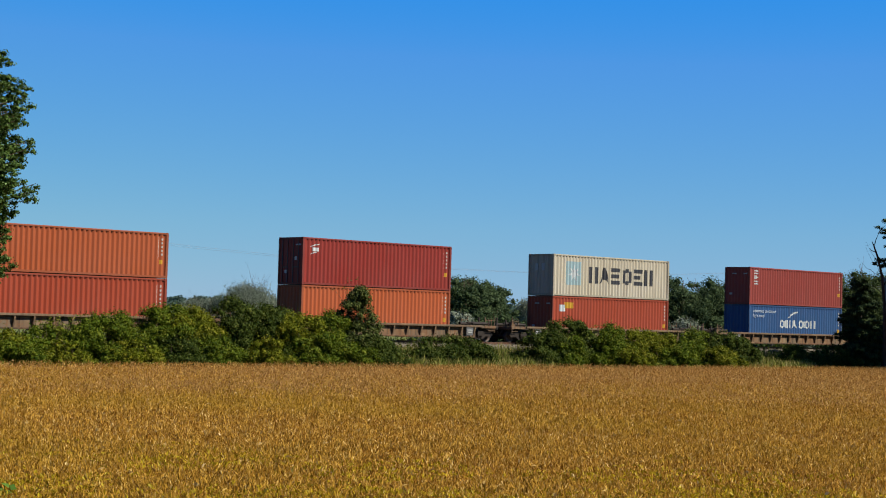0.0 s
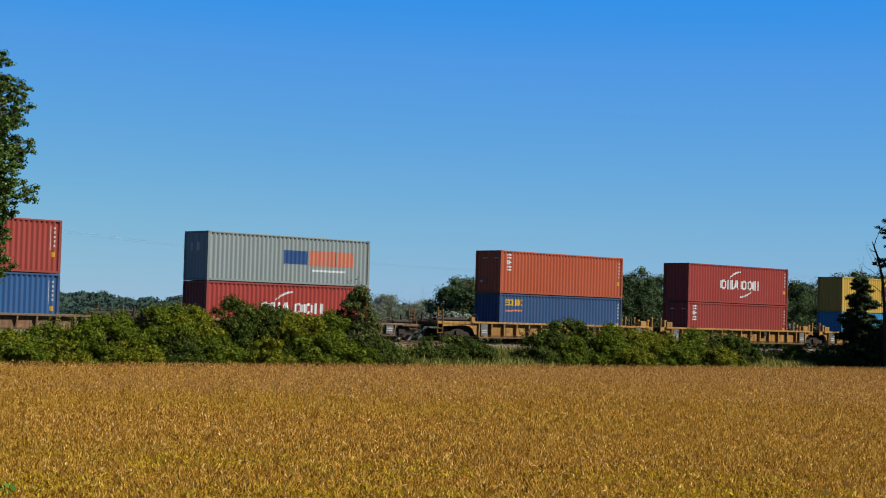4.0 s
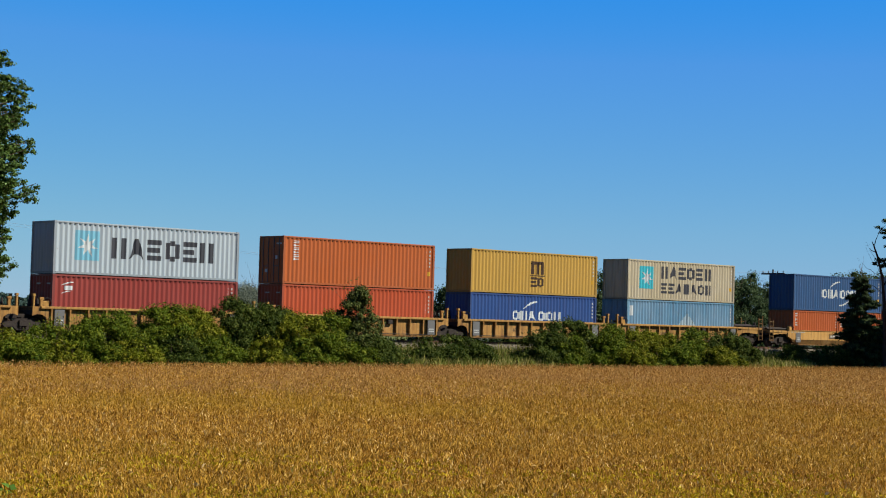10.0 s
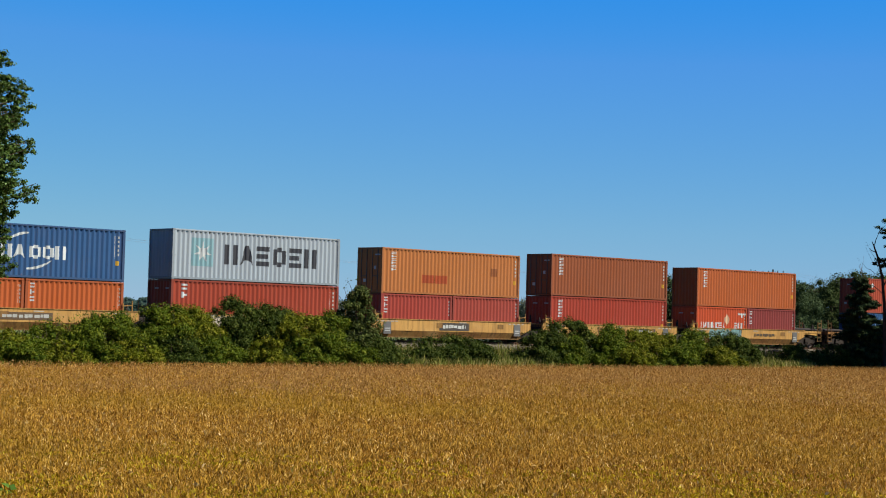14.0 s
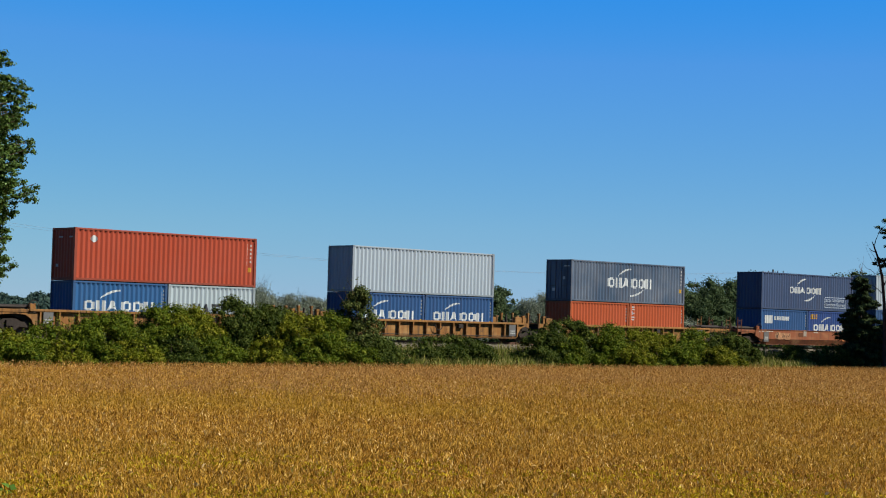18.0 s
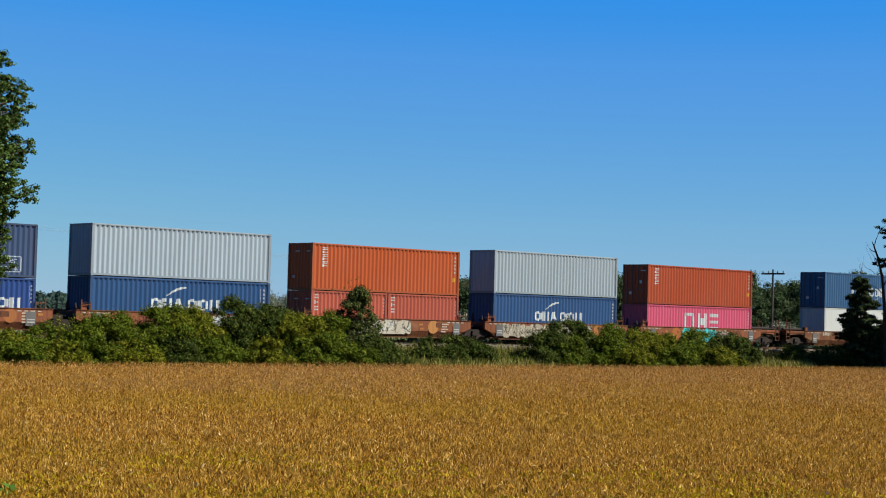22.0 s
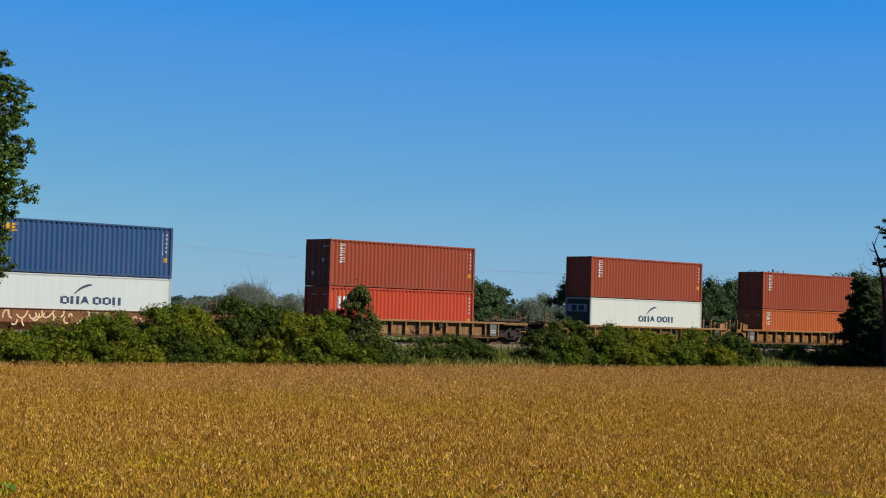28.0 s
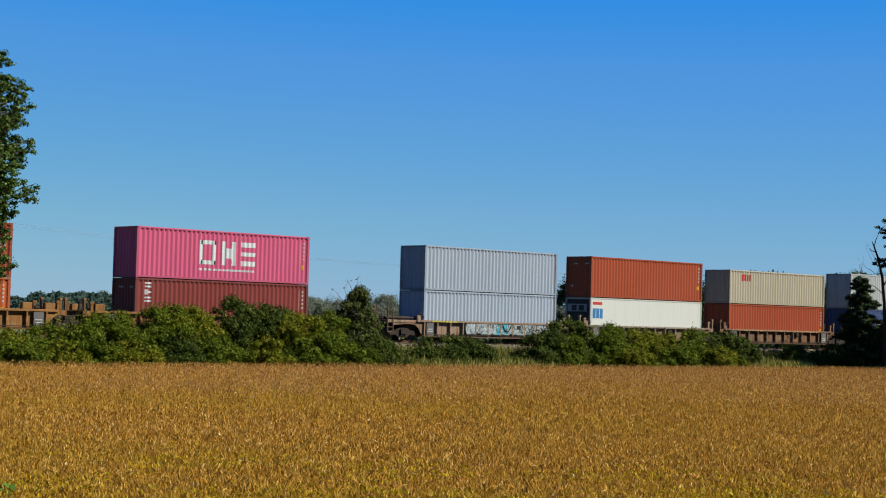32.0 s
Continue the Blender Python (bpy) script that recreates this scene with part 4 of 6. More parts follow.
class Side:
    """Draws plain marks on a container's near side in fractions of its length and height (from the top)."""

    def __init__(self, box, length, high, smooth):
        self.box, self.l, self.h = box, length, high
        self.prof = None if smooth else waves(length)

    def pos(self, fx, fz):
        return -self.l / 2 + fx * self.l, self.h * (1 - fz)

    def rect(self, x0, x1, z0, z1, lift=0.006):
        a, zt = self.pos(x0, z0)
        b, zb = self.pos(x1, z1)
        return decal(self.prof, [(a, zb, zt), (b, zb, zt)], lift)

    def diamond(self, cx, cz, rx, rz, lift=0.012):
        x, z = self.pos(cx, cz)
        a, b = rx * self.l, rz * self.h
        return decal(self.prof, [(x - a, z - 0.001, z + 0.001), (x, z - b, z + b), (x + a, z - 0.001, z + 0.001)], lift)

    def disc(self, cx, cz, r, lift=0.012):
        x, z = self.pos(cx, cz)
        return decal(self.prof, [(x + r * math.cos(a), z - r * math.sin(a) - 0.001, z + r * math.sin(a) + 0.001) for a in np.linspace(math.pi, 0, 9)], lift)

    def tri(self, pts, lift):
        a, b, c = sorted(pts)
        zb = a[1] + (c[1] - a[1]) * (b[0] - a[0]) / max(1e-6, c[0] - a[0])
        return decal(self.prof, [(a[0], a[1] - 0.001, a[1] + 0.001), (b[0], min(b[1], zb), max(b[1], zb)), (c[0] + 1e-4, c[1] - 0.001, c[1] + 0.001)], lift)

    def star(self, fx, fz, r, rays=7):
        """A many-rayed star as triangles round its middle."""
        x, z = self.pos(fx, fz)
        at = lambda k, q: (x + q * math.sin(k * math.pi / rays), z + q * math.cos(k * math.pi / rays))
        out = []
        for k in range(0, 2 * rays, 2):
            l, t, m = at(k - 1, r * 0.36), at(k, r), at(k + 1, r * 0.36)
            out += [self.tri((l, t, m), 0.014), self.tri((l, m, (x, z)), 0.014)]
        return out

    def swoosh(self, x0, x1, z0, z1, thick, flip=False):
        cols = []
        for q in np.linspace(0, 1, 9):
            x, zt = self.pos(x0 + (x1 - x0) * q, z0)
            _, zb = self.pos(0, z1)
            rise = (1 - (1 - q) ** 2) if not flip else q ** 2
            z = zb + (zt - zb) * rise
            w = thick * self.h * (0.12 + 0.88 * math.sin(math.pi * min(1, max(0, 0.1 + 0.75 * (q if not flip else 1 - q)))))
            cols.append((x, z - w / 2, z + w / 2))
        return decal(self.prof, cols)

    def blocks(self, x0, x1, z0, z1, n, fill=0.78, skip=()):
        w = (x1 - x0) / n
        return [self.rect(x0 + i * w, x0 + (i + fill) * w, z0, z1) for i in range(n) if i not in skip]

    def glyphs(self, x0, x1, z0, z1, kinds, fill=0.84):
        """Plain shapes in a row: o a ring, i two bars, w a wedge, s stacked blocks, b a block."""
        step, out = (x1 - x0) / len(kinds), []
        for i, kind in enumerate(kinds):
            a, b = x0 + i * step, x0 + (i + fill) * step
            w, t = (b - a) * 0.3, (z1 - z0) * 0.24
            if kind == "o":
                bits = [self.rect(a, a + w, z0 + t * 0.4, z1 - t * 0.4), self.rect(b - w, b, z0 + t * 0.6, z1 - t * 0.6), self.rect(a + w, b - w, z0, z0 + t), self.rect(a + w, b - w, z1 - t, z1)]
            elif kind == "i":
                bits = [self.rect(a, a + w * 1.15, z0, z1), self.rect(b - w * 1.15, b, z0, z1)]
            elif kind == "w":
                (xa, zt), (xb, zb) = self.pos(a, z0), self.pos(b, z1)
                m = (xb - xa) * 0.36
                bits = [decal(self.prof, [(xa, zb, zb + 0.02), (xa + m, zb + (zt - zb) * 0.25, zt), (xb - m, zb + (zt - zb) * 0.25, zt), (xb, zb, zb + 0.02)])]
            elif kind == "s":
                bits = [self.rect(a, b, z0, z0 + t), self.rect(a, b - w * 0.5, (z0 + z1 - t) / 2, (z0 + z1 + t) / 2), self.rect(a, b, z1 - t, z1)]
            else:
                bits = [self.rect(a, b, z0, z1)]
            out.append(merged(bits))
        return out

    def column(self, x0, x1, z0, z1, n, fill=0.72):
        w = (z1 - z0) / n
        m = x0 + (x1 - x0) * 0.42
        out = []
        for i in range(n):
            a, b = z0 + i * w, z0 + (i + fill) * w
            if x1 - x0 < 0.012:
                out.append(self.rect(x0, x1, a, b))
            elif i % 2:
                out.append(merged([self.rect(x0, m, a, b), self.rect(m, x1, (a * 2 + b) / 3, (a + 2 * b) / 3)]))
            else:
                out.append(merged([self.rect(x0, x1, a, a + (b - a) * 0.34), self.rect(x0, x1, b - (b - a) * 0.34, b)]))
        return out

    def put(self, name, items, rgb, label, weld=False):
        """Each bar or glyph is a part; a welded emblem and the tiny codes stay one."""
        coat = paint(rgb, 0.25, 0.55)
        if weld:
            bm = bmesh.new()
            bm.from_mesh(joined(items))
            bmesh.ops.remove_doubles(bm, verts=bm.verts, dist=0.012)
            part(name, to_mesh(bm), coat, self.box, label)
        elif name in ("code_mark", "small_line"):
            part(name, joined(items), coat, self.box, label)["kind"] = "stuff"
        else:
            for item in items:
                part(name, joined([item]), coat, self.box, label)


WHITE, GREYINK, BROWNINK, YELLOW = (232, 230, 224), (58, 62, 70), (70, 48, 26), (222, 176, 40)


def mark_star_line(s, words=1, ink=GREYINK, sq=(120, 190, 215)):
    s.put("emblem_panel", [s.rect(0.11, 0.235, 0.16, 0.72)], sq, "pale blue square emblem panel")
    s.put("emblem_star", s.star(0.1725, 0.44, 0.66), WHITE, "white star emblem", True)
    if words == 1:
        s.put("company_mark", s.glyphs(0.295, 0.875, 0.26, 0.66, "iwsosi", 0.8), ink, "dark grey block lettering bars")
    else:
        s.put("company_mark", s.glyphs(0.30, 0.79, 0.14, 0.45, "iwsosi", 0.8) + s.glyphs(0.30, 0.79, 0.56, 0.82, "sswbwoi", 0.76), ink, "two rows of dark grey block bars")


def mark_yellow(s):
    s.put("company_mark", [merged([s.rect(0.463, 0.485, 0.24, 0.52), s.rect(0.502, 0.524, 0.24, 0.52), s.rect(0.541, 0.563, 0.24, 0.52), s.rect(0.463, 0.556, 0.215, 0.29)]), s.rect(0.452, 0.574, 0.54, 0.565),
                          *s.glyphs(0.46, 0.57, 0.585, 0.815, "so", 0.86)], BROWNINK, "dark brown block emblem")


def mark_swoosh(s, x0=0.315, x1=0.7, z0=0.38, z1=0.63, rgb=WHITE, lower=True):
    g = (x1 - x0)
    items = s.glyphs(x0, x0 + g * 0.49, z0, z1, "oiw", 0.88) + s.glyphs(x0 + g * 0.53, x0 + g * 1.02, z0, z1, "ooi", 0.88)
    items.append(s.swoosh(x0 + g * 0.22, x0 + g * 0.51, z0 - 0.22, z0 - 0.04, 0.05))
    if lower:
        items.append(s.swoosh(x0 + g * 0.49, x0 + g * 0.81, z1 + 0.03, z1 + 0.19, 0.05, True))
    s.put("company_mark", items, rgb, "white block bars with two curved strokes" if lower else "block bars with a curved stroke")


def mark_low_swoosh(s, x0=0.325, x1=0.705, z0=0.38, z1=0.60, rgb=WHITE):
    mark_swoosh(s, x0, x1, z0, z1, rgb, False)


def mark_one(s):
    s.put("company_mark", [merged([s.rect(0.345, 0.368, 0.2, 0.68), s.rect(0.42, 0.443, 0.2, 0.68), s.rect(0.345, 0.443, 0.2, 0.28), s.rect(0.345, 0.443, 0.6, 0.68)]), merged([s.rect(0.475, 0.498, 0.2, 0.68), s.rect(0.532, 0.555, 0.2, 0.68), s.rect(0.498, 0.532, 0.34, 0.54)]),
                          merged([s.rect(0.59, 0.675, 0.2, 0.3), s.rect(0.59, 0.675, 0.4, 0.48), s.rect(0.59, 0.675, 0.58, 0.68)])], WHITE, "large white block emblem")
    s.put("small_line", s.blocks(0.345, 0.675, 0.76, 0.80, 12, 0.8), WHITE, "thin white line of small bars")


def mark_column(s, n=6, z0=0.09, z1=0.52, x=0.063, w=0.033, rgb=WHITE):
    s.put("column_mark", s.column(x, x + w, z0, z1, n), rgb, "white bars in a column")


def mark_codes(s, rgb=(206, 198, 188), plate=True):
    """Small unreadable codes near the rear post, as bars."""
    s.put("code_mark", [s.rect(0.945, 0.950, 0.12, 0.56)] + s.column(0.961, 0.9695, 0.13, 0.54, 5, 0.55), rgb, "small white code bars")
    if plate:
        s.put("code_plate", [s.rect(0.956, 0.970, 0.6, 0.69)], YELLOW, "small yellow warning plate")


def mark_seaco(s):
    s.put("corner_mark", s.glyphs(0.05, 0.185, 0.12, 0.27, "soibo", 0.86), YELLOW, "yellow bars near the corner")
    s.put("corner_line", [s.rect(0.05, 0.1, 0.37, 0.41), s.rect(0.105, 0.18, 0.36, 0.4)], (214, 120, 110), "thin pale line")


def container(x, z, length, high, rgb, marks, label, end="plain", smooth=False, codes=True, wear=0.35, end_rgb=None):
    """A steel box with frame, corrugated walls, roof and doors; origin at the middle of its floor."""
    coat = paint(rgb, wear)
    frame_coat = paint(tuple(int(c * 0.86) for c in rgb), wear + 0.15)
    b = thing("shipping_container", label, "container", pose(x, TRACK, z), group="containers on the train")
    hl, hw = length / 2, WIDE / 2
    key = (length, high, smooth)
    part("side_wall", shared(("near",) + key, lambda: side_mesh(length, high, -1, smooth)), coat, b)
    part("side_wall", shared(("far",) + key, lambda: side_mesh(length, high, 1, smooth)), coat, b)
    part("roof", shared(("roof",) + key, lambda: to_mesh(boxes((-hl + 0.05, hl - 0.05, -hw + 0.05, hw - 0.05, high - 0.05, high - 0.006)))), coat, b)
    part("floor", shared(("floor",) + key, lambda: to_mesh(boxes((-hl + 0.1, hl - 0.1, -hw + 0.07, hw - 0.07, 0.006, 0.14)))), M_STEEL, b)
    for sx in (-1, 1):
        for sy in (-1, 1):
            part("corner_post", shared(("post", sx, sy) + key, lambda: to_mesh(boxes((min(sx * hl, sx * (hl - 0.15)), max(sx * hl, sx * (hl - 0.15)), min(sy * hw, sy * (hw - 0.12)), max(sy * hw, sy * (hw - 0.12)), 0.118, high - 0.118)))), frame_coat, b)
    for sy in (-1, 1):
        part("bottom_rail", shared(("brail", sy) + key, lambda: to_mesh(boxes((-hl + 0.17, hl - 0.17, min(sy * hw, sy * (hw - 0.06)), max(sy * hw, sy * (hw - 0.06)), 0.04, 0.15)))), frame_coat, b)
        part("top_rail", shared(("trail", sy) + key, lambda: to_mesh(boxes((-hl + 0.17, hl - 0.17, min(sy * hw, sy * (hw - 0.06)), max(sy * hw, sy * (hw - 0.06)), high - 0.1, high - 0.045)))), frame_coat, b)

    casting = shared("casting", lambda: to_mesh(bevelled(boxes((-0.089, 0.089, -0.081, 0.081, 0.0, 0.118)), 0.012)))
    for sx in (-1, 1):
        for sy in (-1, 1):
            for z0 in (0.0, high - 0.118):
                part("corner_casting", casting, frame_coat, b, place=pose(sx * (hl - 0.089), sy * (hw - 0.081), z0))
    for sx in (-1, 1):
        part("end_sill", shared(("sill", sx) + key, lambda: to_mesh(boxes((min(sx * (hl - 0.005), sx * (hl - 0.1)), max(sx * (hl - 0.005), sx * (hl - 0.1)), -hw + 0.163, hw - 0.163, 0.02, 0.15)))), frame_coat, b)
        part("end_header", shared(("header", sx) + key, lambda: to_mesh(boxes((min(sx * (hl - 0.005), sx * (hl - 0.1)), max(sx * (hl - 0.005), sx * (hl - 0.1)), -hw + 0.163, hw - 0.163, high - 0.11, high - 0.02)))), frame_coat, b)
    part("end_wall", shared(("endr",) + key, lambda: end_mesh(high, 1, length)), coat, b)
    if end == "doors":
        for sy in (-1, 1):
            door = part("door", shared(("door", sy) + key, lambda: to_mesh(bevelled(boxes((-hl + 0.02, -hl + 0.07, min(sy * 0.01, sy * (hw - 0.125)), max(sy * 0.01, sy * (hw - 0.125)), 0.155, high - 0.115)), 0.012))), coat, b)
            for dy in (0.28, 0.8):
                part("locking_rod", shared(("rod", sy, dy) + key, lambda: tubes("rod", [([(-hl + 0.0, sy * dy, 0.1), (-hl + 0.0, sy * dy, high - 0.1)], [0.028, 0.028])], 6)), paint((104, 100, 98), 0.4), door, "dull galvanised locking rod")
                part("rod_handle", shared(("hand", sy, dy) + key, lambda: to_mesh(boxes((-hl - 0.005, -hl + 0.015, sy * dy - 0.02, sy * dy + 0.3 * -sy * (1 if dy > 0.5 else -1), 1.05, 1.1)))), paint((104, 100, 98), 0.4), door)
        for k, (y0, y1, z0, z1) in enumerate(((-0.62, -0.42, 1.5, 1.72), (-1.0, -0.5, high - 0.5, high - 0.42), (0.35, 0.6, 0.7, 0.9))):
            part("door_plate", shared(("dplate", k) + key, lambda: to_mesh(boxes((-hl + 0.006, -hl + 0.018, y0, y1, z0, z1)))), paint(WHITE, 0.3), b, "small pale plate on the doors")
    elif end == "reefer":
        part("machinery_bay", shared(("bay",) + key, lambda: to_mesh(boxes((-hl + 0.09, -hl + 0.2, -hw + 0.13, hw - 0.13, 0.16, high - 0.12)))), paint((26, 27, 32), 0.3), b, "blackish cooling machinery bay")
        hood = part("machinery_hood", shared(("hood",) + key, lambda: to_mesh(bevelled(boxes((-hl - 0.0, -hl + 0.09, -hw + 0.35, hw - 0.2, high - 1.0, high - 0.45)), 0.05, 2))), paint((176, 178, 182), 0.2), b, "pale grey cooling unit hood")
        for dy in (-0.35, 0.35):
            part("fan_opening", shared(("fan", dy) + key, lambda: to_mesh(boxes((-hl - 0.012, -hl + 0.002, dy - 0.24, dy + 0.24, high - 0.92, high - 0.54)))), M_GASKET, hood)
        part("compressor_box", shared(("comp",) + key, lambda: to_mesh(bevelled(boxes((-hl + 0.0, -hl + 0.09, -hw + 0.4, hw - 0.3, 0.4, 1.3)), 0.04, 2))), paint((34, 36, 44), 0.3), b, "blackish compressor housing")
    else:
        part("end_wall", shared(("endf",) + key, lambda: end_mesh(high, -1, length)), paint(end_rgb, wear) if end_rgb else coat, b)
        if end == "vents":
            for k, (y0, y1) in enumerate(((-0.35, -0.08), (0.3, 0.55))):
                part("end_plate", shared(("vents", k) + key, lambda: to_mesh(boxes((-hl - 0.004, -hl + 0.03, y0, y1, high - 1.15, high - 0.65)))), paint((206, 206, 200), 0.3), b, "pale plate on the headboard")
        elif end == "bars":
            for k, (y0, y1, z0, z1) in enumerate(((0.1, 0.5, high - 0.55, high - 0.47), (-0.95, -0.6, high - 0.55, high - 0.47), (0.5, 0.75, 0.75, 0.9))):
                part("end_bar", shared(("ebars", k) + key, lambda: to_mesh(boxes((-hl + 0.012, -hl + 0.026, y0, y1, z0, z1)))), paint((200, 198, 192), 0.3), b, "small pale code bar on the headboard")
    s = Side(b, length, high, smooth)
    for mark in marks:
        mark(s)
    if codes:
        mark_codes(s)
    return b


# ---- railcars ----
def bogie(car, x):
    frame_mesh = shared("bogie_frame", lambda: to_mesh(boxes((-0.25, 0.25, -1.25, 1.25, 0.42, 0.72))))
    bg = part("bogie", frame_mesh, M_STEEL, car, "rusty cast steel bogie", place=pose(x, 0, 0))
    side = [(-1.2, 0.5), (-1.1, 0.62), (-0.62, 0.66), (-0.36, 0.82), (0.36, 0.82), (0.62, 0.66), (1.1, 0.62), (1.2, 0.5), (1.05, 0.34), (0.6, 0.38), (0.34, 0.2), (-0.34, 0.2), (-0.6, 0.38), (-1.05, 0.34)]
    for y in (-1.12, 0.98):
        part("sideframe", shared(("sideframe", y), lambda: to_mesh(prism(side, y, y + 0.14))), M_STEEL, bg)

    def wheel():
        vs, fs, n = [], [], 20
        rings = [(0.06, -0.06), (0.2, -0.05), (0.36, -0.02), (0.4, -0.065), (0.42, -0.065), (0.42, 0.055), (0.455, 0.06), (0.455, 0.085), (0.06, 0.085)]
        for r, y in rings:
            vs += [(r * math.cos(2 * math.pi * k / n), y, r * math.sin(2 * math.pi * k / n)) for k in range(n)]
        for i in range(len(rings) - 1):
            for k in range(n):
                j = (k + 1) % n
                fs.append((i * n + k, i * n + j, (i + 1) * n + j, (i + 1) * n + k))
        return fast_mesh("wheel", vs, fs)

    w = shared("wheel", wheel)
    for ax in (-0.89, 0.89):
        part("axle", shared("axle", lambda: tubes("axle", [([(0, -1.1, 0), (0, 1.1, 0)], [0.08, 0.08])], 8)), M_STEEL, bg, place=pose(ax, 0, 0.42))
        part("wheel", w, M_WHEEL, bg, place=pose(ax, -0.76, 0.42))
        part("wheel", w, M_WHEEL, bg, place=pose(ax, 0.76, 0.42, 0, 0, 180))
    for dx in (-0.16, 0.0, 0.16):
        part("spring", shared("spring", lambda: tubes("spring", [([(0, -1.14, 0.3), (0, -1.14, 0.6)], [0.07, 0.07])], 6)), M_STEEL, bg, place=pose(dx, 0, 0))


def lettering(words, size, y):
    """Painted characters that stand on a side wall at -y."""
    curve = bpy.data.curves.new("lettering", "FONT")
    curve.body, curve.size = words, size
    ob = bpy.data.objects.new("lettering", curve)
    me = bpy.data.meshes.new_from_object(ob)
    bpy.data.objects.remove(ob)
    me.transform(Matrix.Translation((0, -y, 0)) @ Matrix.Rotation(math.pi / 2, 4, "X"))
    return me


def sprayed(car, x0, x1, y, z0, z1, colour, lab, rng):
    """Spray paint on a car's side: a ragged filled field, then darker and lighter looping strokes that spell nothing."""
    cols, x = [], x0
    while x < x1:
        cols.append((x, z0 + rng.choice((0.0, 0.02, 0.12)) * (z1 - z0), z1 - rng.choice((0.0, 0.04, 0.16)) * (z1 - z0)))
        x += rng.uniform(0.1, 0.26)
    tall = z1 - z0
    cols[0] = (x0, z0 + 0.3 * tall, z1 - 0.35 * tall)
    cols.append((x1, z0 + 0.2 * tall, z1 - 0.3 * tall))

    def strip(pts, yy):
        vs, fs = [], []
        for px, a, b in pts:
            vs += [(px, yy, a), (px, yy, b)]
        return vs, [(2 * i, 2 * i + 2, 2 * i + 3, 2 * i + 1) for i in range(len(pts) - 1)]

    loops = "loop" in lab
    if not loops:
        part("painted_patch", joined([strip(cols, y - 0.004)]), paint(colour, 0.4, 0.6), car, lab)
    dark, light = [], []
    x = x0 + 0.12
    while x < x1 - 0.3:
        for k in range(rng.choice((4, 5, 6)) if not loops else 1):
            store = dark if rng.random() < 0.72 and not loops else light
            a0, r = rng.uniform(0, 6.28), rng.uniform(0.1, 0.3) * min(1.0, tall) * (1.5 if loops else 1.0)
            cx, cz = x + rng.uniform(0, 0.25), (z0 + z1) / 2 + rng.uniform(-0.34, 0.34) * tall
            path = [(cx + r * (0.8 * math.cos(a0 + q) + 0.2 * q), cz + r * 0.95 * math.sin(a0 + q * 1.1)) for q in (0, 0.6, 1.2, 1.8, 2.4, 3.0)]
            w = rng.uniform(0.012, 0.03) if not loops else 0.045
            vs, fs = [], []
            for i, (px, pz) in enumerate(path):
                qx, qz = path[min(i + 1, 5)][0] - path[max(i - 1, 0)][0], path[min(i + 1, 5)][1] - path[max(i - 1, 0)][1]
                ln = math.hypot(qx, qz) + 1e-6
                for sg in (-1, 1):
                    vs.append((px - sg * w * qz / ln, y - 0.008, min(z1 - 0.02, max(z0 + 0.02, pz + sg * w * qx / ln))))
            fs = [(2 * i, 2 * i + 1, 2 * i + 3, 2 * i + 2) for i in range(5)]
            store.append((vs, fs))
        x += rng.uniform(0.22, 0.4)
    if dark:
        part("spray_strokes", joined(dark), paint(tuple(int(c * 0.45) for c in colour), 0.3, 0.6), car, "dark looping spray strokes")["kind"] = "stuff"
    if light:
        part("spray_strokes", joined(light), paint(tuple(min(240, int(c * 1.15) + 16) for c in colour), 0.3, 0.6), car, "pale looping spray strokes")["kind"] = "stuff"


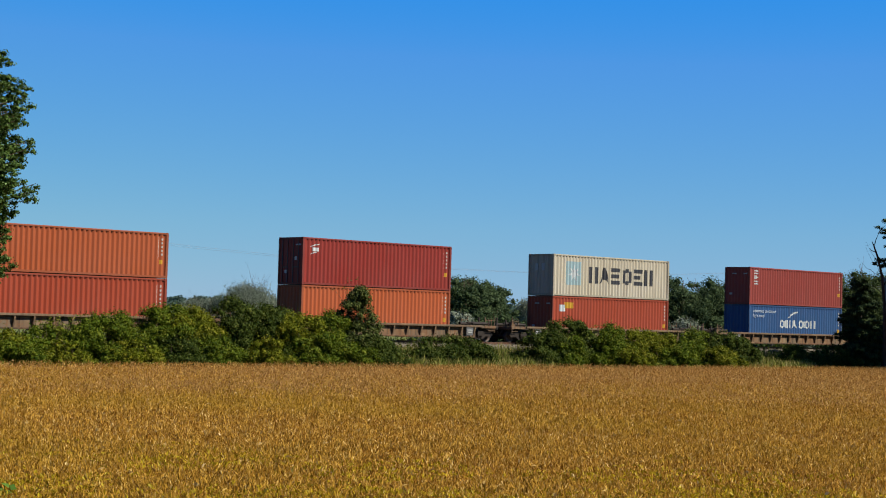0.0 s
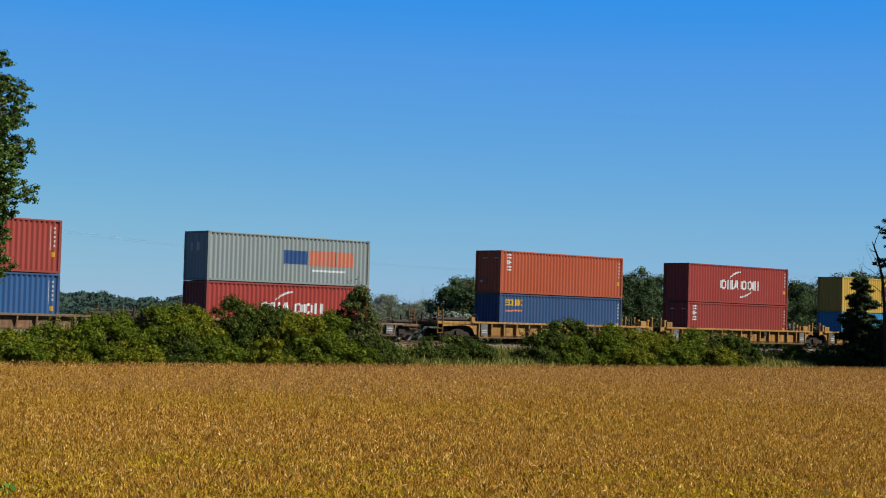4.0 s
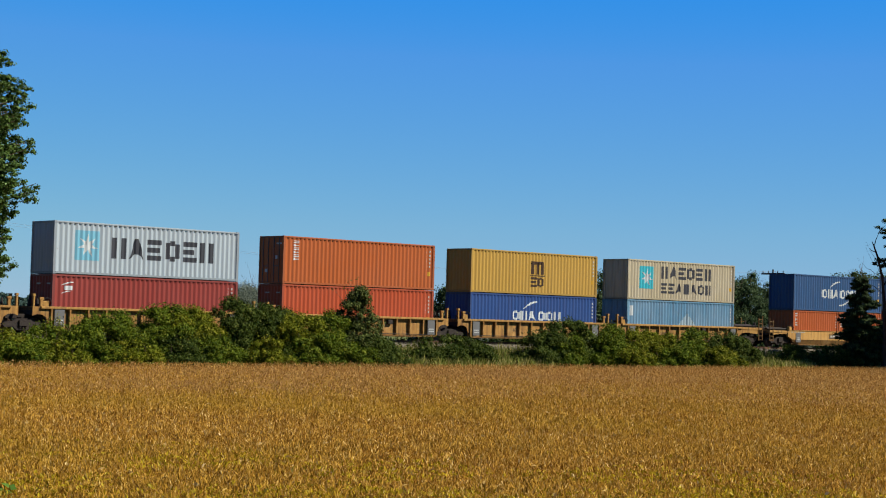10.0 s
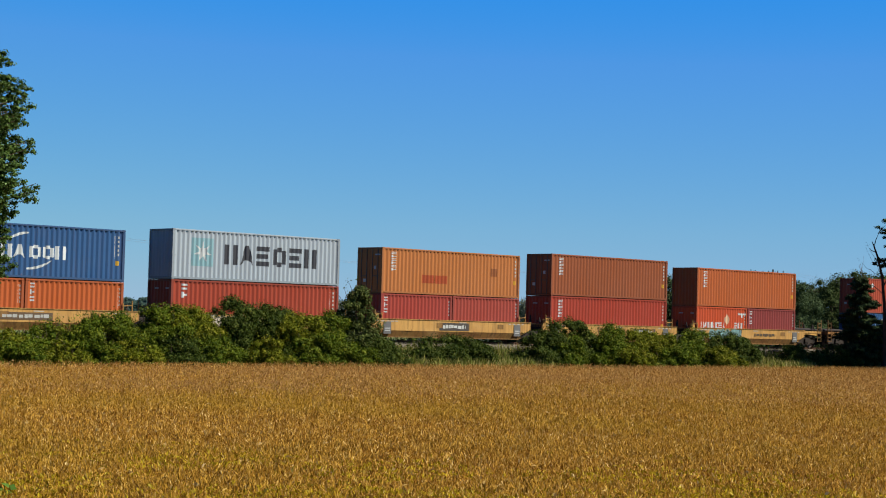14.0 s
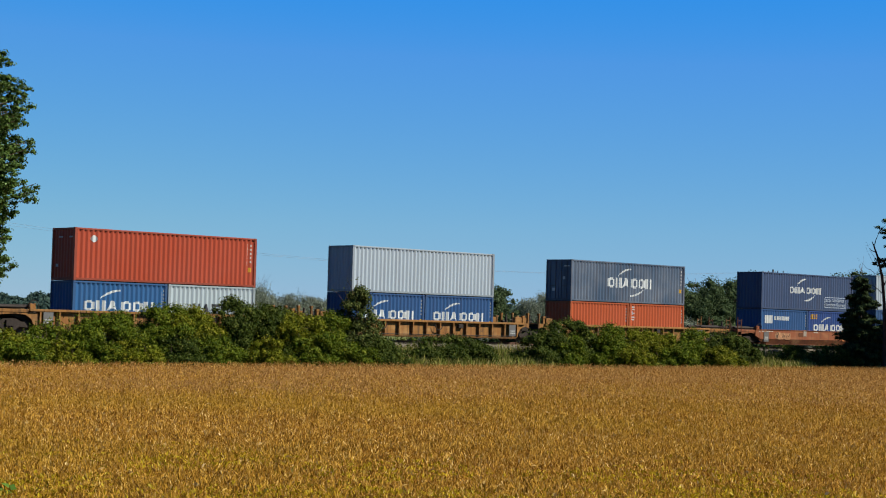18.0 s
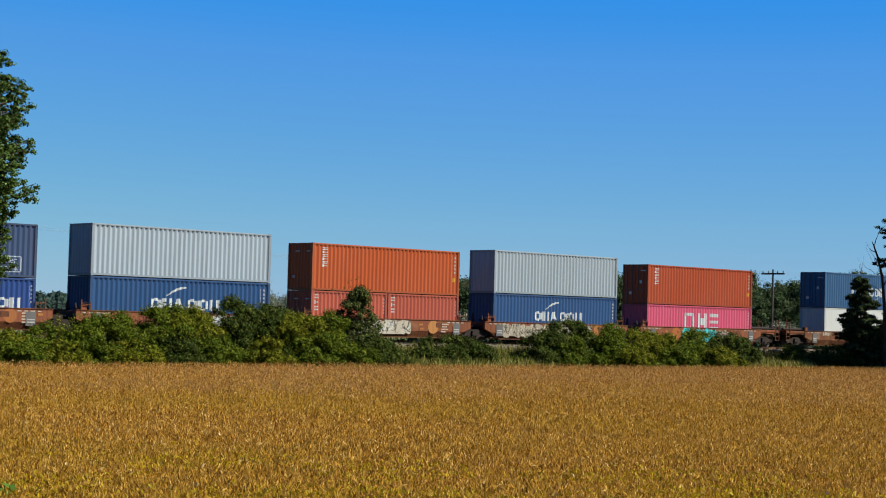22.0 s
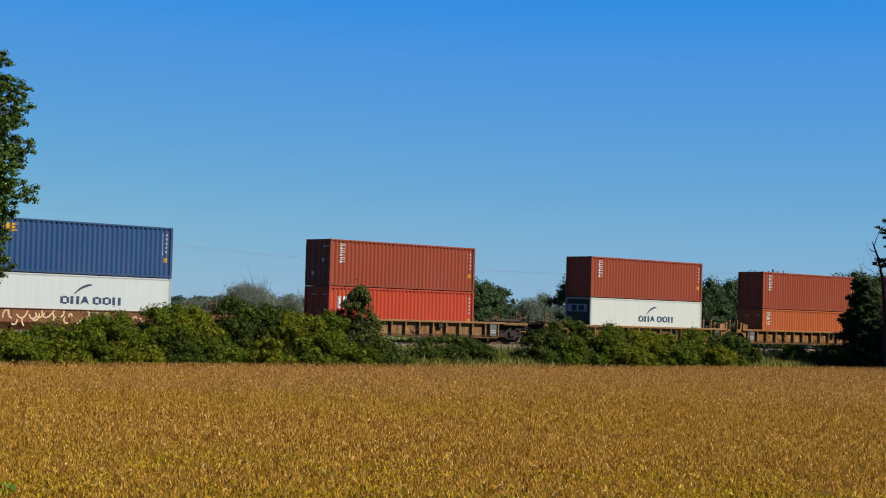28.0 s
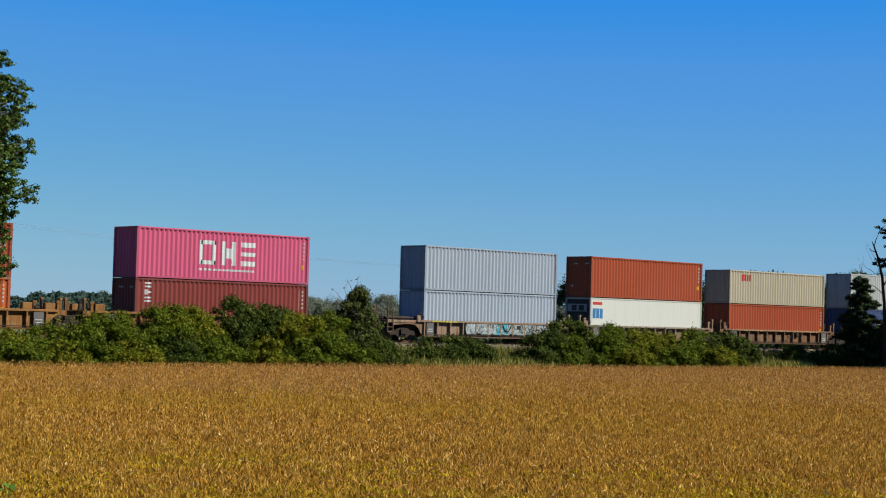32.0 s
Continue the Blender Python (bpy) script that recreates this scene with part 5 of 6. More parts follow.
def well_car(x, pitch, well, style, rgb, top, label, front=True, rear=False, single=False, extra=(), out=(0.0, 0.0)):
    """A well unit; origin on the rail heads at its middle."""
    car = thing("well_car", label, "railcar", pose(x, TRACK, RAIL), group="well cars of the train")
    coat, clean, dark_coat = grimy(rgb), grimy(rgb, 0.7, 0.62), grimy(tuple(int(c * 0.72) for c in rgb))
    h = well / 2
    low = top - 0.14
    part("well_floor", shared(("wfloor", well), lambda: to_mesh(boxes((-h, h, -1.24, 1.24, 0.27, 0.34), *[(-h + 1.2 + i * (well - 2.4) / 4 - 0.12, -h + 1.2 + i * (well - 2.4) / 4 + 0.12, -1.24, 1.24, 0.34, 0.36) for i in range(5)]))), dark_coat, car)
    if style == "ribbed":
        for sy in (-1, 1):
            part("side_panel", shared(("wpanel", top, well, sy), lambda: to_mesh(boxes((-h, h, sy * 1.255 - 0.012, sy * 1.255 + 0.012, 0.3, low)))), coat, car)
            part("top_chord", shared(("wchord", top, well, sy), lambda: to_mesh(bevelled(boxes((-h - 0.5, h + 0.5, min(sy * 1.25, sy * 1.5), max(sy * 1.25, sy * 1.5), low, top)), 0.02))), clean, car)
            part("bottom_sill", shared(("wsill", well, sy), lambda: to_mesh(bevelled(boxes((-h + 0.2, h - 0.2, min(sy * 1.27, sy * 1.42), max(sy * 1.27, sy * 1.42), 0.25, 0.36)), 0.015))), dark_coat, car)
        n = int(well / 1.12)
        def rib_mesh():
            """A gusset under the top chord: deep at its head on the low-sided cars, even on the others."""
            foot = 0.05 if top < 1.2 else 0.2
            sect = [(-1.268, low), (-1.49, low), (-1.485, low - 0.12), (-1.268 - foot, 0.37), (-1.268, 0.37)]
            vs = [(sx * 0.045, y, z) for sx in (-1, 1) for y, z in sect]
            k = len(sect)
            fs = [(i, i + k, (i + 1) % k + k, (i + 1) % k) for i in range(k)] + [(0, 1, 2, 3), (0, 3, 4, 4), (k + 3, k + 2, k + 1, k), (k + 4, k + 3, k, k)]
            bm = bmesh.new()
            vv = [bm.verts.new(v) for v in vs]
            for f in fs:
                bm.faces.new([vv[i] for i in dict.fromkeys(f)])
            bmesh.ops.recalc_face_normals(bm, faces=bm.faces)
            return to_mesh(bm)
        rib = shared(("rib", top), rib_mesh)
        for i in range(n + 1):
            part("rib", rib, coat, car, place=pose(-h + 0.15 + i * (well - 0.3) / n, 0, 0))
    else:
        for sy in (-1, 1):
            def smooth_side():
                o = [(-h - 0.7, top), (h + 0.7, top), (h + 0.7, top - 0.48), (h + 0.1, 0.62), (-h - 0.1, 0.62), (-h - 0.7, top - 0.48)]
                return to_mesh(bevelled(prism(o, min(sy * 1.26, sy * 1.44), max(sy * 1.26, sy * 1.44)), 0.015))

            def lower_side():
                """The plate below the bend leans in towards the rail."""
                bm = prism([(-h - 0.08, 0.616), (h + 0.08, 0.616), (h - 0.5, 0.262), (-h + 0.5, 0.262)], min(sy * 1.26, sy * 1.43), max(sy * 1.26, sy * 1.43))
                for v in bm.verts:
                    if v.co.z < 0.4:
                        v.co.y -= sy * 0.17
                return to_mesh(bm)
            # its darker coat paints in the shade of the inward-leaning face
            part("lower_plate", shared(("slower", well, sy), lower_side), dark_coat, car)
            part("side_panel", shared(("spanel", top, well, sy), smooth_side), clean, car)
            part("bottom_flange", shared(("sflange", well, sy), lambda: to_mesh(boxes((-h + 0.5, h - 0.5, min(sy * 1.2, sy * 1.52), max(sy * 1.2, sy * 1.52), 0.2, 0.259)))), dark_coat, car)
            part("top_flange", shared(("stop", top, well, sy), lambda: to_mesh(boxes((-h - 0.7, h + 0.7, min(sy * 1.24, sy * 1.49), max(sy * 1.24, sy * 1.49), top, top + 0.035)))), coat, car)
        for k, fx in enumerate((-0.62, -0.2, 0.24, 0.66)):
            part("side_plate", shared(("splate", top, k % 2), lambda: to_mesh(boxes((-0.26, 0.26, -1.46, -1.444, top - 0.46 if k % 2 else 0.62, top - 0.16 if k % 2 else 0.72)))), dark_coat if k % 2 else coat, car, place=pose(fx * h, 0, 0))
    # end decks over the bogies; out: how far the body runs past a bogie at the ends of a set
    half = pitch / 2
    end_x = half - (0.95 if not single else 0.7)
    for sx, past in ((-1, out[0]), (1, out[1])):
        reach = half + past if past else end_x
        key = (top, pitch, well, sx, single, past)
        deck = [(sx * (h - 0.1), top - 0.04), (sx * reach, top - 0.12), (sx * reach, 0.95), (sx * (h + 1.3 if reach > h + 1.6 else h + 0.4), 0.95), (sx * (h - 0.1), 0.42)]
        part("end_deck", shared(("deck",) + key, lambda: to_mesh(prism(deck if sx > 0 else deck[::-1], -1.05, 1.05))), M_STEEL, car)
        for sy in (-1, 1):
            if style == "ribbed" or past:
                part("deck_beam", shared(("dbeam", sy) + key, lambda: to_mesh(bevelled(boxes((min(sx * (h + 0.5), sx * reach), max(sx * (h + 0.5), sx * reach), min(sy * 1.1, sy * 1.4), max(sy * 1.1, sy * 1.4), top - 0.2, top - 0.02)), 0.02))), coat, car)
            if past:
                def skirt():
                    o = [(h - 0.15, top - 0.2), (reach - 0.55, top - 0.2), (reach - 0.55, 0.98), (half - 0.2, 1.08), (half - 0.8, 1.02), (half - 1.12, 0.82), (half - 1.28, 0.5), (h - 0.15, 0.42)]
                    o = [(sx * p, q) for p, q in o]
                    return to_mesh(prism(o if sx > 0 else o[::-1], min(sy * 1.3, sy * 1.36), max(sy * 1.3, sy * 1.36)))
                part("fender_plate", shared(("skirt", sy) + key, skirt), coat, car)
                ladder = [([(sx * (reach - dx), sy * 1.4, 0.5), (sx * (reach - dx), sy * 1.4, top + up)], [0.04, 0.04]) for dx, up in ((0.05, 0.9), (0.5, 0.75))]
                ladder += [([(sx * (reach - 0.05), sy * 1.4, z), (sx * (reach - 0.5), sy * 1.4, z)], [0.025, 0.025]) for z in (0.55, 0.85, 1.15, top + 0.3, top + 0.62)]
                part("ladder", shared(("ladder", sy) + key, lambda: tubes("ladder", ladder, 5)), dark_coat, car)
            elif style == "ribbed" and not single:
                def fender():
                    o = [(h - 0.15, top - 0.02), (half - 0.42, top - 0.02), (half - 0.42, 0.98), (half - 0.7, 1.07), (half - 1.0, 1.05), (half - 1.25, 0.9), (h + 0.02, 0.6), (h - 0.15, 0.45)]
                    o = [(sx * p, q) for p, q in o]
                    return to_mesh(prism(o if sx > 0 else o[::-1], min(sy * 1.3, sy * 1.36), max(sy * 1.3, sy * 1.36)))
                part("fender_plate", shared(("fender", sy) + key, fender), coat, car)
                for k, (dx, tall, w) in enumerate(((0.5, 0.52, 0.05), (0.95, 0.34, 0.08))):
                    part("end_post", shared(("epost", sy, k) + key, lambda: to_mesh(bevelled(boxes((sx * (half - dx) - w, sx * (half - dx) + w, sy * 1.28 - 0.08, sy * 1.28 + 0.08, top - 0.02, top + tall), (sx * (half - dx) - w * 1.6, sx * (half - dx) + w * 1.6, sy * 1.28 - 0.1, sy * 1.28 + 0.1, top + tall, top + tall + 0.14)), 0.012))), coat, car)
                if pitch > 19:
                    part("step_box", shared(("stepbox", sy) + key, lambda: to_mesh(bevelled(boxes((min(sx * (half - 1.75), sx * (half - 1.15)), max(sx * (half - 1.75), sx * (half - 1.15)), min(sy * 1.1, sy * 1.38), max(sy * 1.1, sy * 1.38), top - 0.01, top + 0.36)), 0.04, 2))), coat, car)
            else:
                def rail_frame():
                    px, qx, yy = sx * (reach - 0.12), sx * (reach - 0.7), sy * 1.3
                    return tubes("handrail", [([(px, yy, 0.6), (px, yy, top + 0.6)], [0.035, 0.035]), ([(qx, yy, top - 0.14), (qx, yy, top + 0.45)], [0.03, 0.03]), ([(px, yy, top + 0.35), (qx, yy, top + 0.3)], [0.025, 0.025]), ([(px, yy, 0.75), (qx, yy, 0.75)], [0.025, 0.025])], 6)
                part("handrail", shared(("hrail", sy) + key, rail_frame), coat, car)
        part("end_sill", shared(("esill",) + key, lambda: to_mesh(bevelled(boxes((min(sx * (reach - 0.3), sx * reach), max(sx * (reach - 0.3), sx * reach), -1.36, 1.36, top - 0.26, top - 0.02)), 0.03))), dark_coat, car)
        for n, (yy, zz, rr) in enumerate(((-0.9, 0.1, 0.09), (-0.4, 0.16, 0.07), (0.3, 0.08, 0.1))):
            part("deck_pipe", shared(("dpipe", n) + key, lambda: tubes("pipe", [([(sx * (h + 0.1), yy, top + zz), (sx * (reach - 0.2), yy, top + zz)], [rr, rr])], 7)), M_STEEL, car)
        part("brake_mast", shared(("bmast",) + key, lambda: tubes("mast", [([(sx * (reach - 0.1), -0.8, top - 0.1), (sx * (reach - 0.1), -0.7, top + 0.4)], [0.07, 0.05])], 7)), M_STEEL, car)
        part("deck_post", shared(("dpost",) + key, lambda: tubes("post", [([(sx * (reach - 0.1), 0.2, top - 0.1), (sx * (reach - 0.15), 0.2, top + 0.55)], [0.1, 0.06])], 7)), M_STEEL, car)
        part("air_hose", shared(("hose",) + key, lambda: tubes("hose", [([(sx * (reach + 0.1), -0.7, 0.9), (sx * (reach + 0.25), -0.5, 0.45), (sx * (reach + 0.4), -0.4, 0.75)], [0.04] * 3)], 6)), M_STEEL, car)
        part("coupling", shared(("coup",) + key, lambda: to_mesh(bevelled(boxes((min(sx * reach, sx * (reach + 0.42 if past else half + 0.02)), max(sx * reach, sx * (reach + 0.42 if past else half + 0.02)), -0.16, 0.16, 0.78, 1.06)), 0.03))), M_STEEL, car)
    brake = part("brake_gear", shared(("brake", top, pitch, well), lambda: to_mesh(bevelled(boxes((-end_x + 0.15, -end_x + 0.55, -1.2, -0.95, top - 0.06, top + 0.3)), 0.06, 2))), coat, car)
    part("brake_wheel", shared(("bwheel", top, pitch, well), lambda: tubes("bwheel", [([(-end_x + 0.35 + 0.28 * math.cos(a), -1.31, top + 0.18 + 0.28 * math.sin(a)) for a in np.linspace(0, 2 * math.pi, 13)], [0.02] * 13)], 5)), M_STEEL, brake)
    for sx in (-1, 1):
        x0 = sx * (h - 0.62)
        part("data_panel", shared(("dpanel", top), lambda: to_mesh(boxes((-0.3, 0.3, -1.475, -1.462, 0.42, low - 0.02)))), paint((112, 108, 104), 0.5), car, "grey stencilled panel", place=pose(x0, 0, 0))
        for z in (0.6, 0.74):
            part("stencil_bar", shared(("dbar", z), lambda: to_mesh(boxes((-0.22, 0.22, -1.483, -1.476, z, z + 0.06)))), paint((206, 200, 190), 0.5), car, "pale unreadable stencil bar", place=pose(x0, 0, 0))
    if front:
        bogie(car, -half if not single else -half + 2.0)
    if rear:
        bogie(car, half if not single else half - 2.0)
    if well > 16 and not single:
        for fx in (-0.62, 0.62) if style == "ribbed" else (-0.87,):
            part("size_mark", shared(("size", top, style), lambda: lettering("53", 0.3 if style == "ribbed" else 0.5, 1.272 if style == "ribbed" else 1.452)), paint((74, 52, 36) if style == "ribbed" else (214, 206, 194), 0.4), car, "stencilled size number", place=pose(fx * h - 0.3, 0, 0.66 if style == "ribbed" else 0.74))
    if style == "ribbed" and rgb != C_DARK:
        loop = [(0.34 * math.cos(a), -1.5, low - 0.1 + 0.36 * math.sin(a)) for a in np.linspace(math.pi, 2 * math.pi, 9)]
        for fx in (0.18,) if well < 13 else (0.12, -0.45):
            part("hose_loop", shared(("loop", top), lambda: tubes("loop", [(loop, [0.03] * 9)], 5)), M_STEEL, car, "dark hanging air hose", place=pose(fx * h, 0, 0))
        part("valve_box", shared(("valve", top), lambda: to_mesh(bevelled(boxes((-0.2, 0.2, -1.48, -1.27, low - 0.34, low - 0.06)), 0.03))), M_STEEL, car, place=pose(0.36 * h, 0, 0))
        part("brake_rod", shared(("brod", well), lambda: tubes("rod", [([(-h + 1.0, -1.47, 0.42), (h - 1.0, -1.47, 0.42)], [0.025, 0.025])], 5)), M_STEEL, car)
    if style == "ribbed" and rgb == C_TAN and well < 13:
        part("size_mark", shared(("size", top, "forty"), lambda: lettering("40", 0.36, 1.272)), paint((74, 52, 36), 0.4), car, "stencilled size number", place=pose(-2.2, 0, 0.72))
    if style == "smooth":
        for k, (dx, w) in enumerate(((-0.2, 0.1), (0.25, 0.14), (0.7, 0.1), (1.05, 0.16), (1.4, 0.12), (well * 0.56, 0.3), (well - 1.3, 0.12), (well - 0.9, 0.12), (well - 0.5, 0.14), (well - 0.1, 0.1))):
            part("stencil_bar", shared(("tbar", top, w), lambda: to_mesh(boxes((-w, w, -1.45, -1.442, top - 0.15, top - 0.09)))), paint((196, 188, 176), 0.5), car, "pale unreadable stencil bar", place=pose(-h + dx, 0, 0))
    for kind, x0, x1, z0, z1, colour, lab in extra:
        if z0 < 1.4:
            z1 = min(z1, top - 0.03)
        else:
            z0, z1 = low + 0.01, top
        y = -1.452 if kind == "panel" else -1.458
        y -= 0.05 if z0 > low else 0.0
        if kind == "scrawl":
            rng = random.Random(int(x0 * 100) + int(pitch * 7))
            if x1 - x0 > 1.7 and z1 - z0 > 0.5:
                sprayed(car, x0, x1, y, z0, z1, colour, lab, rng)
                continue
            items, xx = [], x0
            while xx < x1:
                w = rng.uniform(0.12, 0.34)
                items.append((xx, min(x1, xx + w), y - 0.006, y, z0 + rng.uniform(0, 0.25) * (z1 - z0), z1 - rng.uniform(0, 0.25) * (z1 - z0)))
                xx += w + rng.uniform(0.03, 0.12)
            part("painted_patch", boxes(*items), paint(colour, 0.45, 0.6), car, lab)
        else:
            if "orange" in lab:
                r, cx, cz = min(x1 - x0, z1 - z0) / 2 + 0.05, (x0 + x1) / 2, (z0 + z1) / 2
                o = [(cx + r * math.cos(q * 0.3927), cz + 0.95 * r * math.sin(q * 0.3927)) for q in range(16)]
                part("panel_mark", prism(o, y - 0.006, y), paint(colour, 0.6, 0.7), car, lab)
                for q in range(4):
                    part("stencil_bar", boxes((x1 + 0.2, x1 + (0.85, 0.7, 0.8, 0.6)[q], y - 0.006, y, top - 0.28 - 0.16 * q, top - 0.2 - 0.16 * q)), paint((206, 190, 176), 0.5, 0.7), car, "pale unreadable stencil bar")
                for xa, zz in ((x0 - 0.7, top - 0.35), (x0 - 0.62, top - 0.62), (x1 + 1.15, top - 0.35)):
                    part("small_patch", boxes((xa, xa + 0.3, y - 0.006, y, zz, zz + 0.12)), paint((190, 120, 60), 0.5, 0.7), car, "small orange patch")
                continue
            part("panel_mark", boxes((x0, x1, y - 0.006, y, z0, z1)), paint(colour, 0.4, 0.6), car, lab)
    return car


# ---- the train ----
START = 75.962  # where the train's zero lies along the track
SPEED, GAIN = 17.944, 0.0205
TRAIN = []  # (thing, place along the train)


def gone(t):
    return SPEED * t + GAIN * t * t


ORANGE, DEEPRED, RUSTRED, TEXRED = (190, 84, 62), (158, 38, 32), (178, 66, 48), (170, 62, 56)
NAVY, CMABLUE, BRIGHT, PALEBLUE = (46, 66, 122), (44, 76, 142), (38, 138, 214), (102, 160, 196)
CREAM, SILVER, GREYWHITE, MAIZE = (216, 207, 186), (188, 194, 196), (186, 192, 196), (208, 178, 76)
TERRA, TAN, MAROON, PINK, REEFER, IVORY = (202, 94, 48), (206, 124, 72), (138, 50, 46), (226, 92, 128), (226, 224, 216), (234, 229, 214)
SALMON, SCARLET, SLATE, TRIRED = (196, 88, 76), (224, 86, 50), (86, 118, 152), (182, 70, 42)

C_TAN, C_TTX, C_BROWN, C_DARK, C_RED, C_GREY, C_RIB = (192, 152, 88), (218, 176, 108), (166, 124, 72), (132, 118, 106), (156, 94, 72), (164, 150, 142), (170, 132, 90)

swl = lambda s: mark_low_swoosh(s)
swl20 = lambda s: mark_swoosh(s, 0.12, 0.86, 0.40, 0.62, WHITE, False)
col6 = lambda s: mark_column(s)
col3 = lambda s: mark_column(s, 3, 0.08, 0.5, 0.055, 0.034)
corner_mark = lambda s: s.put("corner_mark", [s.rect(0.062, 0.105, 0.21, 0.29), s.swoosh(0.05, 0.11, 0.14, 0.2, 0.025), s.swoosh(0.048, 0.09, 0.31, 0.36, 0.02)], WHITE, "small white corner mark")
corner_flag = lambda s: s.put("corner_mark", [s.rect(0.06, 0.11, 0.2, 0.36)], WHITE, "white corner mark") or s.put("corner_flag", [s.rect(0.1, 0.17, 0.14, 0.28)], YELLOW, "yellow corner flag")
dot = lambda s: s.put("round_mark", [s.disc(0.1, 0.2, 0.2)], WHITE, "small white round mark")
red_bar = lambda s: s.put("corner_mark", s.blocks(0.12, 0.22, 0.12, 0.32, 4, 0.8), (206, 46, 40), "red corner bars")
pano = lambda s: s.put("blue_panel", [s.rect(0.45, 0.6, 0.3, 0.58)], (44, 70, 140), "dark blue name panel") or s.put("orange_panel", s.blocks(0.61, 0.9, 0.28, 0.6, 5, 0.94), (202, 116, 98), "faded orange name bars") or s.put("thin_line", [s.rect(0.63, 0.84, 0.68, 0.72)], WHITE, "thin white line")
adv = lambda s: [part("slogan_words", lettering(words, 0.37, WIDE / 2 + 0.002), paint((206, 212, 220), 0.3), s.box, "pale painted words", place=pose(s.pos(0.04, 0)[0], 0, s.pos(0, fz)[1])) for words, fz in (("advanced container", 0.2), ("light steel", 0.33))]
eco = lambda s: s.put("outlined_box", [merged([s.rect(0.68, 0.93, 0.6, 0.62), s.rect(0.68, 0.93, 0.88, 0.9), s.rect(0.68, 0.686, 0.6, 0.9), s.rect(0.924, 0.93, 0.6, 0.9)])], (190, 200, 214), "pale outlined box") or [part("panel_words", lettering(words, size, WIDE / 2 + 0.002), paint((200, 208, 220), 0.3), s.box, "pale painted words", place=pose(s.pos(fx, 0)[0], 0, s.pos(0, fz)[1])) for words, size, fx, fz in (("eco container", 0.46, 0.692, 0.73), ("bamboo flooring", 0.38, 0.7, 0.85))]
white_panel = lambda s: s.put("name_panel", [s.rect(0.3, 0.69, 0.32, 0.66)], WHITE, "white name panel") or s.put("red_bar", [s.rect(0.32 + i * 0.062, 0.37 + i * 0.062, 0.37, 0.6, 0.012) for i in range(3)], (206, 70, 58), "red bars") or s.put("dark_bar", [s.rect(0.515 + i * 0.057, 0.56 + i * 0.057, 0.37, 0.6, 0.012) for i in range(3)], GREYINK, "dark bars")
bleached = lambda s: s.put("bleached_patch", [s.tri((s.pos(0.36, 0.98), s.pos(0.55, 0.3), s.pos(0.74, 0.98)), 0.006)], (158, 184, 196), "sun-bleached pale patch") or s.put("corner_mark", [s.rect(0.03, 0.06, 0.15, 0.4)], WHITE, "small white corner mark")
dark_sw = lambda s: mark_swoosh(s, 0.42, 0.73, 0.40, 0.55, (62, 74, 104), False)
apl = lambda s: s.put("corner_red", [s.rect(0.02, 0.1, 0.1, 0.17)], (206, 60, 50), "red corner stroke") or s.put("corner_blue", s.blocks(0.02, 0.11, 0.26, 0.5, 3, 0.85), (70, 110, 180), "blue corner bars")
ham = lambda s: s.put("company_mark", s.glyphs(0.1, 0.58, 0.44, 0.62, "iwibiosw", 0.8) + s.glyphs(0.76, 0.93, 0.44, 0.62, "soi", 0.8) + [s.rect(0.82, 0.98, 0.16, 0.21), s.rect(0.88, 0.92, 0.21, 0.29)], WHITE, "white block bars") or s.put("red_mark", [s.diamond(0.6, 0.36, 0.05, 0.2)], (232, 200, 190), "pale pointed mark")
mae20 = lambda s: s.put("company_mark", s.glyphs(0.28, 0.94, 0.4, 0.66, "iwsosi", 0.8), GREYINK, "dark grey block bars")
cro = lambda s: s.put("company_mark", s.blocks(0.28, 0.6, 0.2, 0.32, 6, 0.8) + [s.rect(0.08, 0.24, 0.18, 0.42)], WHITE, "white bars and emblem")
small_yel = lambda s: s.put("corner_mark", s.glyphs(0.05, 0.2, 0.1, 0.25, "ibobs", 0.86), YELLOW, "yellow corner bars")
ones_low = lambda s: mark_one(s)
bay = lambda s: s.put("faded_bar", s.blocks(0.28, 0.46, 0.56, 0.74, 6, 0.94), (186, 78, 48), "faded red bars") or s.put("brown_square", [s.rect(0.78, 0.83, 0.34, 0.52)], (150, 84, 46), "brown square patch")
dil = lambda s: s.put("corner_mark", s.blocks(0.06, 0.16, 0.2, 0.46, 3, 0.7), WHITE, "white corner bars")

